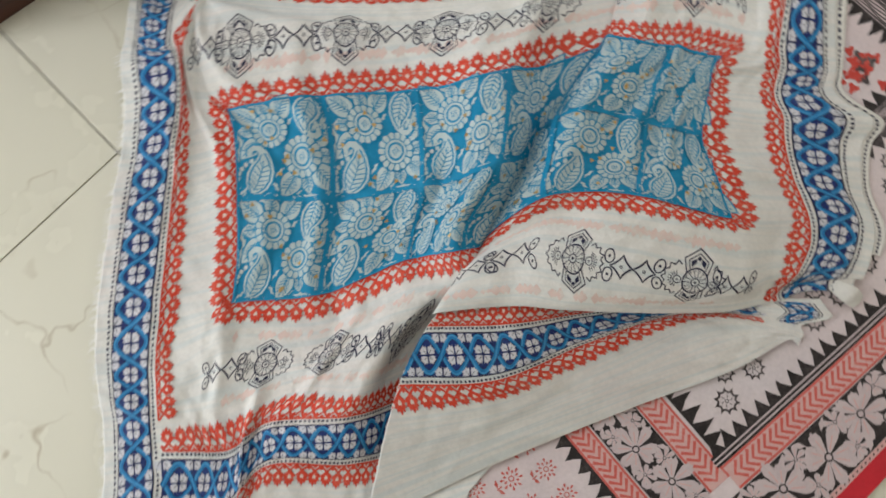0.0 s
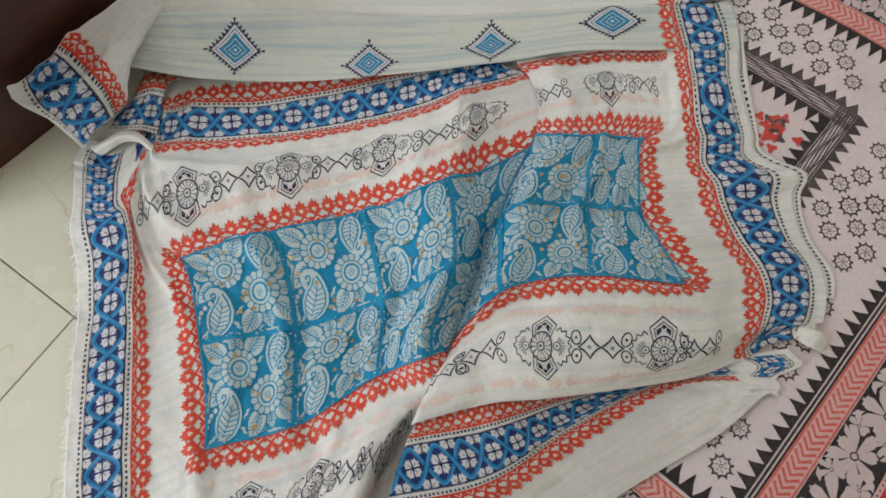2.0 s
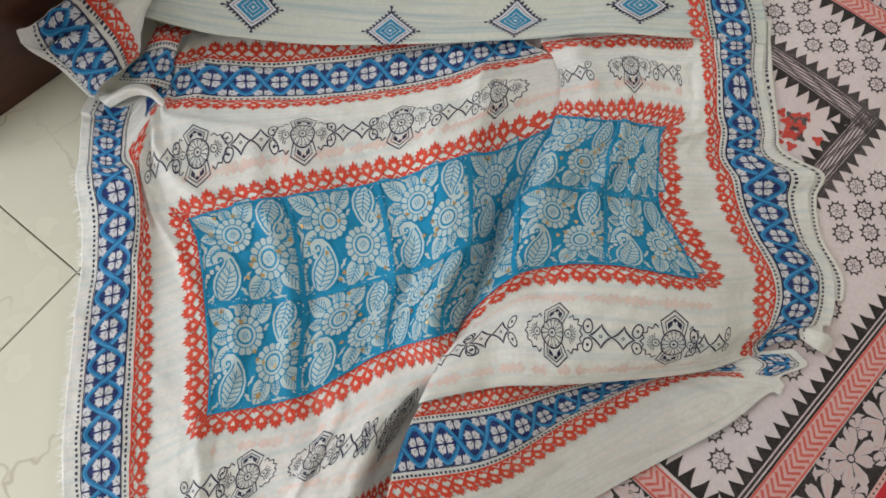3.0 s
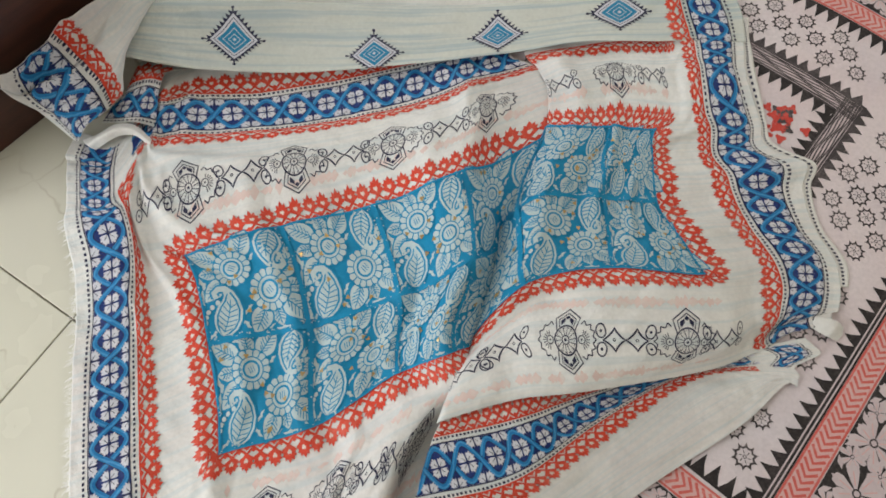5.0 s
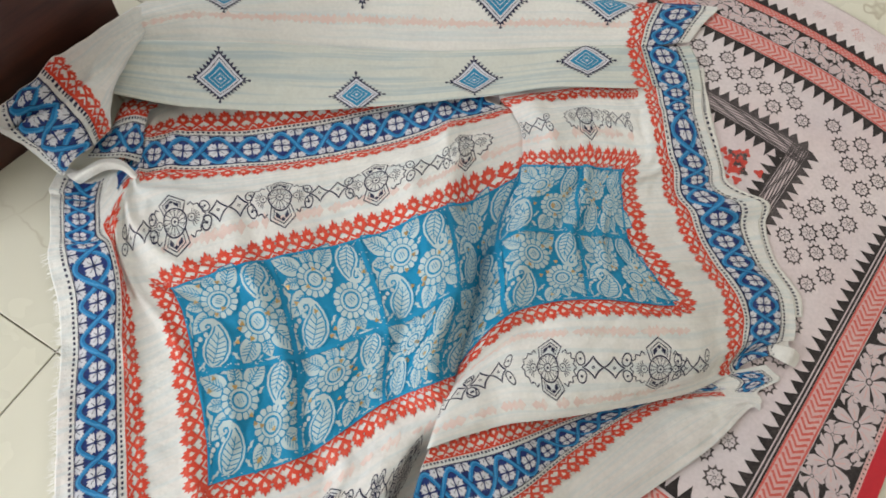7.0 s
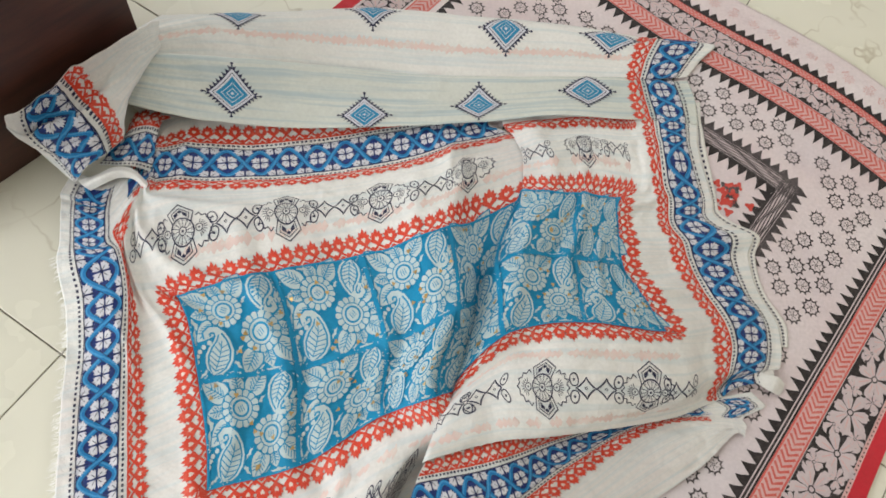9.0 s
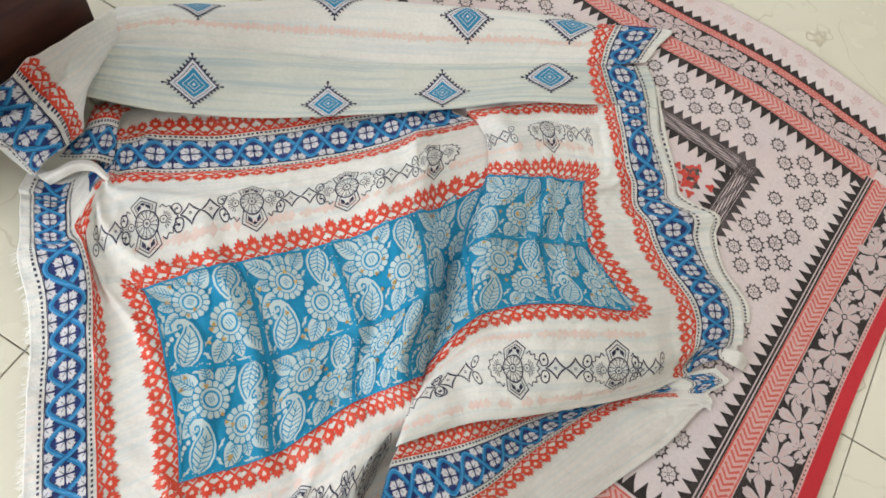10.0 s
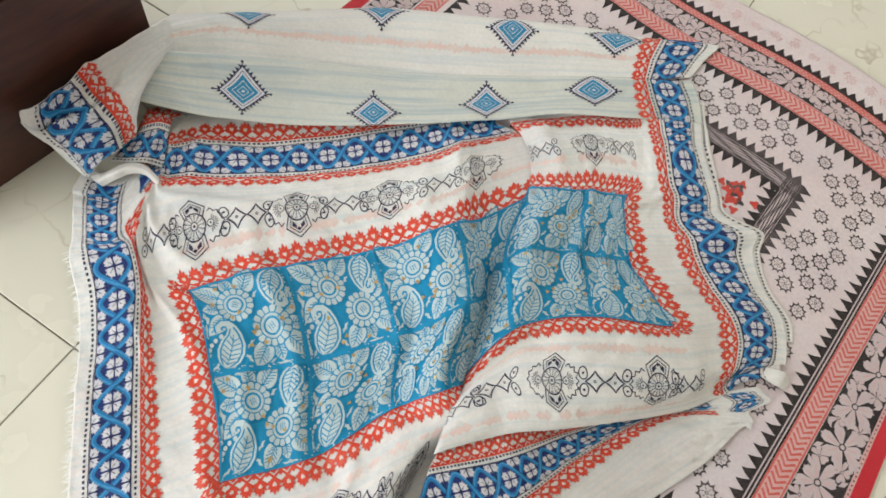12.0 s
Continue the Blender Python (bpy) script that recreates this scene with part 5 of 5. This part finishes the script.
def ring_flower():
    p = Print()
    p.line(polar(40, lambda a: 0.0118 + 0.0022 * np.abs((a * 10 / (2 * np.pi)) % 1.0 - 0.5) * 2 - 0.001), 0.0026, GREY, 1, True)
    for k in range(10):
        a = 2 * math.pi * (k + 0.02) / 10
        m, n = np.array([math.cos(a), math.sin(a)]), np.array([-math.sin(a), math.cos(a)])
        p.fan([m * 0.0115 + n * 0.0027, m * 0.0178, m * 0.0115 - n * 0.0027], GREY, 1)
    for k in range(6):
        a = 2 * math.pi * k / 6
        p.line([(0.0042 * math.cos(a), 0.0042 * math.sin(a)), (0.0080 * math.cos(a + 0.2), 0.0080 * math.sin(a + 0.2))], 0.0011, GREY, 1)
    p.ring((0, 0), 0.0022, 0.0012, GREY, 1, 8)
    return p


printed("saw_tooth_border", Print().stamp(triangles_row(0.845, 0.0, 0.0225, 0.023, BLACK), (-0.012, 0), UP).stamp(triangles_row(0.845, -0.845, 0.0225, 0.023, BLACK), (-0.973, 0), DOWN), under, spread, "black saw-tooth border")
lines = Print()
lines.rect(-0.013, 0.003, -0.005, 0.845, BLACK, 2)
for a in (-0.0078, -0.0015):
    lines.rect(a - 0.0012, a + 0.0012, -0.005, 0.845, BLOSSOM, 3)
printed("double_line", lines, under, spread)
printed("chevron_band", Print().stamp(chevron_band(0.85, -0.85, 0.0155, ROSE), (0.0225, 0), DOWN).stamp(chevron_band(0.85, 0.0, 0.0155, ROSE), (-1.008, 0), UP), under, spread, "rose chevron band")
printed("blossom_band", Print().stamp(blossom_band(1.06, -0.16, 0.041), (0.084, 0), UP).stamp(blossom_band(0.9, 0.0, 0.035), (-1.066, 0), UP), under, spread, "black band with pale blossoms")
edge = Print()
edge.rect(0.1335, A_HI, B_LO, B_HI, SCARLET, 1)
edge.rect(0.1255, 0.1335, B_LO, B_HI, ROSE_PALE, 1)
for k in range(165):
    edge.disc((0.1295, B_LO + 0.004 + k * 0.0087), 0.0017, BLACK, 2, 6)
printed("scarlet_edge", edge, under, spread, "scarlet edging strip")
edge = Print()
edge.rect(A_LO, A_LO + 0.028, B_LO, B_HI, SCARLET, 1)
printed("scarlet_edge", edge, under, spread, "scarlet edging strip")
# far end bands
printed("saw_tooth_border", Print().stamp(triangles_row(0.96, 0.0, 0.0215, 0.028, BLACK), (-0.0, 0.828), OVER).stamp(triangles_row(1.26, -1.13, 0.0215, 0.018, BLACK), (0, 0.956)), under, spread, "black saw-tooth border")
printed("chevron_band", Print().stamp(chevron_band(1.0, -1.0, 0.0165, ROSE), (0, 0.853)), under, spread, "rose chevron band")
printed("blossom_band", Print().stamp(blossom_band(1.2, -1.08, 0.0275), (0, 0.9025)), under, spread, "black band with pale blossoms")
thin = Print()
thin.stamp(chevron_band(1.2, -1.1, 0.0072, ROSE, 0.0095), (0, 0.9405))
for b in (0.9305, 0.9515):
    thin.rect(-1.1, 0.115, b - 0.0014, b + 0.0014, BLACK, 2)
printed("chevron_band", thin, under, spread, "narrow rose chevron band")
# near end bands
printed("saw_tooth_border", Print().stamp(triangles_row(0.96, -0.965, 0.0225, 0.028, BLACK), (0, 0.010)).stamp(triangles_row(1.1, 0.0, 0.0215, 0.018, BLACK), (0, -0.147), OVER), under, spread, "black saw-tooth border")
printed("chevron_band", Print().stamp(chevron_band(1.02, -1.0, 0.0155, ROSE), (0, -0.018)).stamp(chevron_band(1.05, -1.0, 0.0135, ROSE), (0, -0.126)), under, spread, "rose chevron band")
printed("blossom_band", Print().stamp(blossom_band(1.02, -1.0, 0.034), (0, -0.0725)), under, spread, "black band with pale blossoms")
# grey inner frame with wavy grain, saw teeth on both sides
G_A, G_B, G_W = -0.192, 0.690, 0.040
inner = Print()
for turn, at in ((0.0, (0, G_B - G_W / 2)), (UP, (G_A - G_W / 2, 0))):
    band = Print()
    lo, hi = ((-0.62, G_A) if turn == 0.0 else (0.28, G_B))
    band.rect(lo, hi, -G_W / 2, G_W / 2, BLOSSOM, 0)
    for k in range(9):
        y = -G_W / 2 + 0.003 + k * 0.0042
        s = np.arange(lo, hi, 0.006)
        band.line(np.stack([s, y + 0.0013 * np.sin(90 * s + k * 1.3) * (1 if 1 < k < 7 else 0)], 1), 0.0024 if 1 < k < 7 else 0.0032, GREY, 1)
    inner.stamp(band, at, turn)
inner.stamp(triangles_row(0.43, -0.62, 0.021, 0.020, GREY), (0, G_B)).stamp(triangles_row(0.39, 0.23, 0.021, 0.026, BLACK), (0, G_B - G_W), OVER)
inner.stamp(triangles_row(0.41, -0.69, 0.021, 0.020, GREY), (G_A, 0), DOWN).stamp(triangles_row(0.37, 0.28, 0.021, 0.026, BLACK), (G_A - G_W, 0), UP)
printed("grey_frame", inner, under, spread, "washed grey grained frame with saw teeth")
rose = Print()
for k in range(24):
    c = np.array([-0.292, 0.572]) + np.array([random.gauss(0, 0.019), random.gauss(0, 0.017)])
    rose.fan(polar(12, lambda a: 0.008 + 0.003 * np.sin(3 * a + k)) + c, CRIMSON if k % 4 else GREY, 1 + k % 3)
printed("rose_motif", rose, under, spread, "blotted red rose print", "stuff")
# scattered ring flowers in blocks set on the diagonal
RING = ring_flower()
for i in range(-8, 40):
    for j in range(-14, 14):
        m, n = i + 0.35 * (i // 4), j + 0.3 * (j // 4)
        a, b = -0.482 + 0.0305 * m + 0.061 * n, 0.776 - 0.025 * m + 0.004 * n
        if not (-0.93 < a < -0.055 and 0.055 < b < 0.79) or (a < G_A + 0.035 and 0.24 < b < G_B + 0.035 and a > -0.66):
            continue
        printed("ring_flower", Print().stamp(RING, (a + random.uniform(-0.003, 0.003), b + random.uniform(-0.003, 0.003)), random.uniform(0, 1), random.uniform(1.0, 1.15)), under, spread)
# red sprigs on the near plain end, faint ones on the far end
def sprig(ink):
    """Slim petals in two rings round a small eye, on a short stem with two leaves."""
    p = Print()
    p.ring((0, 0), 0.0034, 0.0014, ink, 1, 10)
    for k in range(16):
        a, inner = 2 * math.pi * k / 16, k % 2 == 0
        m, n = np.array([math.cos(a), math.sin(a)]), np.array([-math.sin(a), math.cos(a)])
        lo, hi = (0.0056, 0.0112) if inner else (0.0090, 0.0160)
        p.fan([m * lo, m * (lo + hi) * 0.55 + n * 0.0017, m * hi, m * (lo + hi) * 0.55 - n * 0.0017], ink, 1)
    p.line([(0, -0.016), (0.001, -0.024)], 0.0016, ink, 1)
    for d in (1, -1):
        p.fan([(0, -0.022), (d * 0.007, -0.0225), (d * 0.011, -0.018), (d * 0.005, -0.0185)], ink, 1)
    return p


near_sprig, far_sprig = sprig(ROSE), sprig(ROSE_PALE)
for k in range(26):
    a = -1.06 + k * 0.0455
    for row, b in enumerate((-0.195, -0.242, -0.290, -0.338)):
        if a > -0.5:
            printed("sprig", Print().stamp(near_sprig, (a + (row % 2) * 0.0228 + random.uniform(-0.002, 0.002), b), random.uniform(-0.1, 0.1), random.uniform(0.95, 1.1)), under, spread, "rose-red flower sprig")
    printed("sprig", Print().stamp(far_sprig, (a, 1.0 + random.uniform(-0.004, 0.004)), random.uniform(0, 6), random.uniform(0.6, 0.9)), under, spread, "faint rose flower sprig")

# ---- floor tiles, each a slab of its own ----
TILE_SIZE, TILE_TURN = 0.60, 59.5
slab = box_mesh("tile", (-TILE_SIZE / 2 + 0.0012, -TILE_SIZE / 2 + 0.0012, -0.008), (TILE_SIZE / 2 - 0.0012, TILE_SIZE / 2 - 0.0012, 0.0), TILE, 0.0012)
cs, sn = math.cos(radians(TILE_TURN)), math.sin(radians(TILE_TURN))
for i in range(-9, 9):
    for j in range(-9, 9):
        lx, ly = (i + 0.5) * TILE_SIZE, (j + 0.5) * TILE_SIZE
        cx, cy = cs * lx - sn * ly, sn * lx + cs * ly
        place = pose(cx, cy, 0, 0, 0, TILE_TURN)
        if x0 + 0.43 < cx < x1 - 0.43 and y0 + 0.43 < cy < y1 - 0.43:
            part("tile", slab, floor).matrix_world = place
        elif x0 - 0.42 < cx < x1 + 0.42 and y0 - 0.42 < cy < y1 + 0.42:
            # tiles cut along the walls
            bm = bmesh.new()
            bm.from_mesh(slab)
            bm.transform(place)
            for co, no in (((x0, 0, 0), (-1, 0, 0)), ((x1, 0, 0), (1, 0, 0)), ((0, y0, 0), (0, -1, 0)), ((0, y1, 0), (0, 1, 0))):
                bmesh.ops.bisect_plane(bm, geom=bm.verts[:] + bm.edges[:] + bm.faces[:], plane_co=co, plane_no=no, clear_outer=True)
            if len(bm.faces) > 2:
                cut = bpy.data.meshes.new("tile")
                bm.to_mesh(cut)
                cut.materials.append(TILE)
                part("tile", cut, floor)
            bm.free()
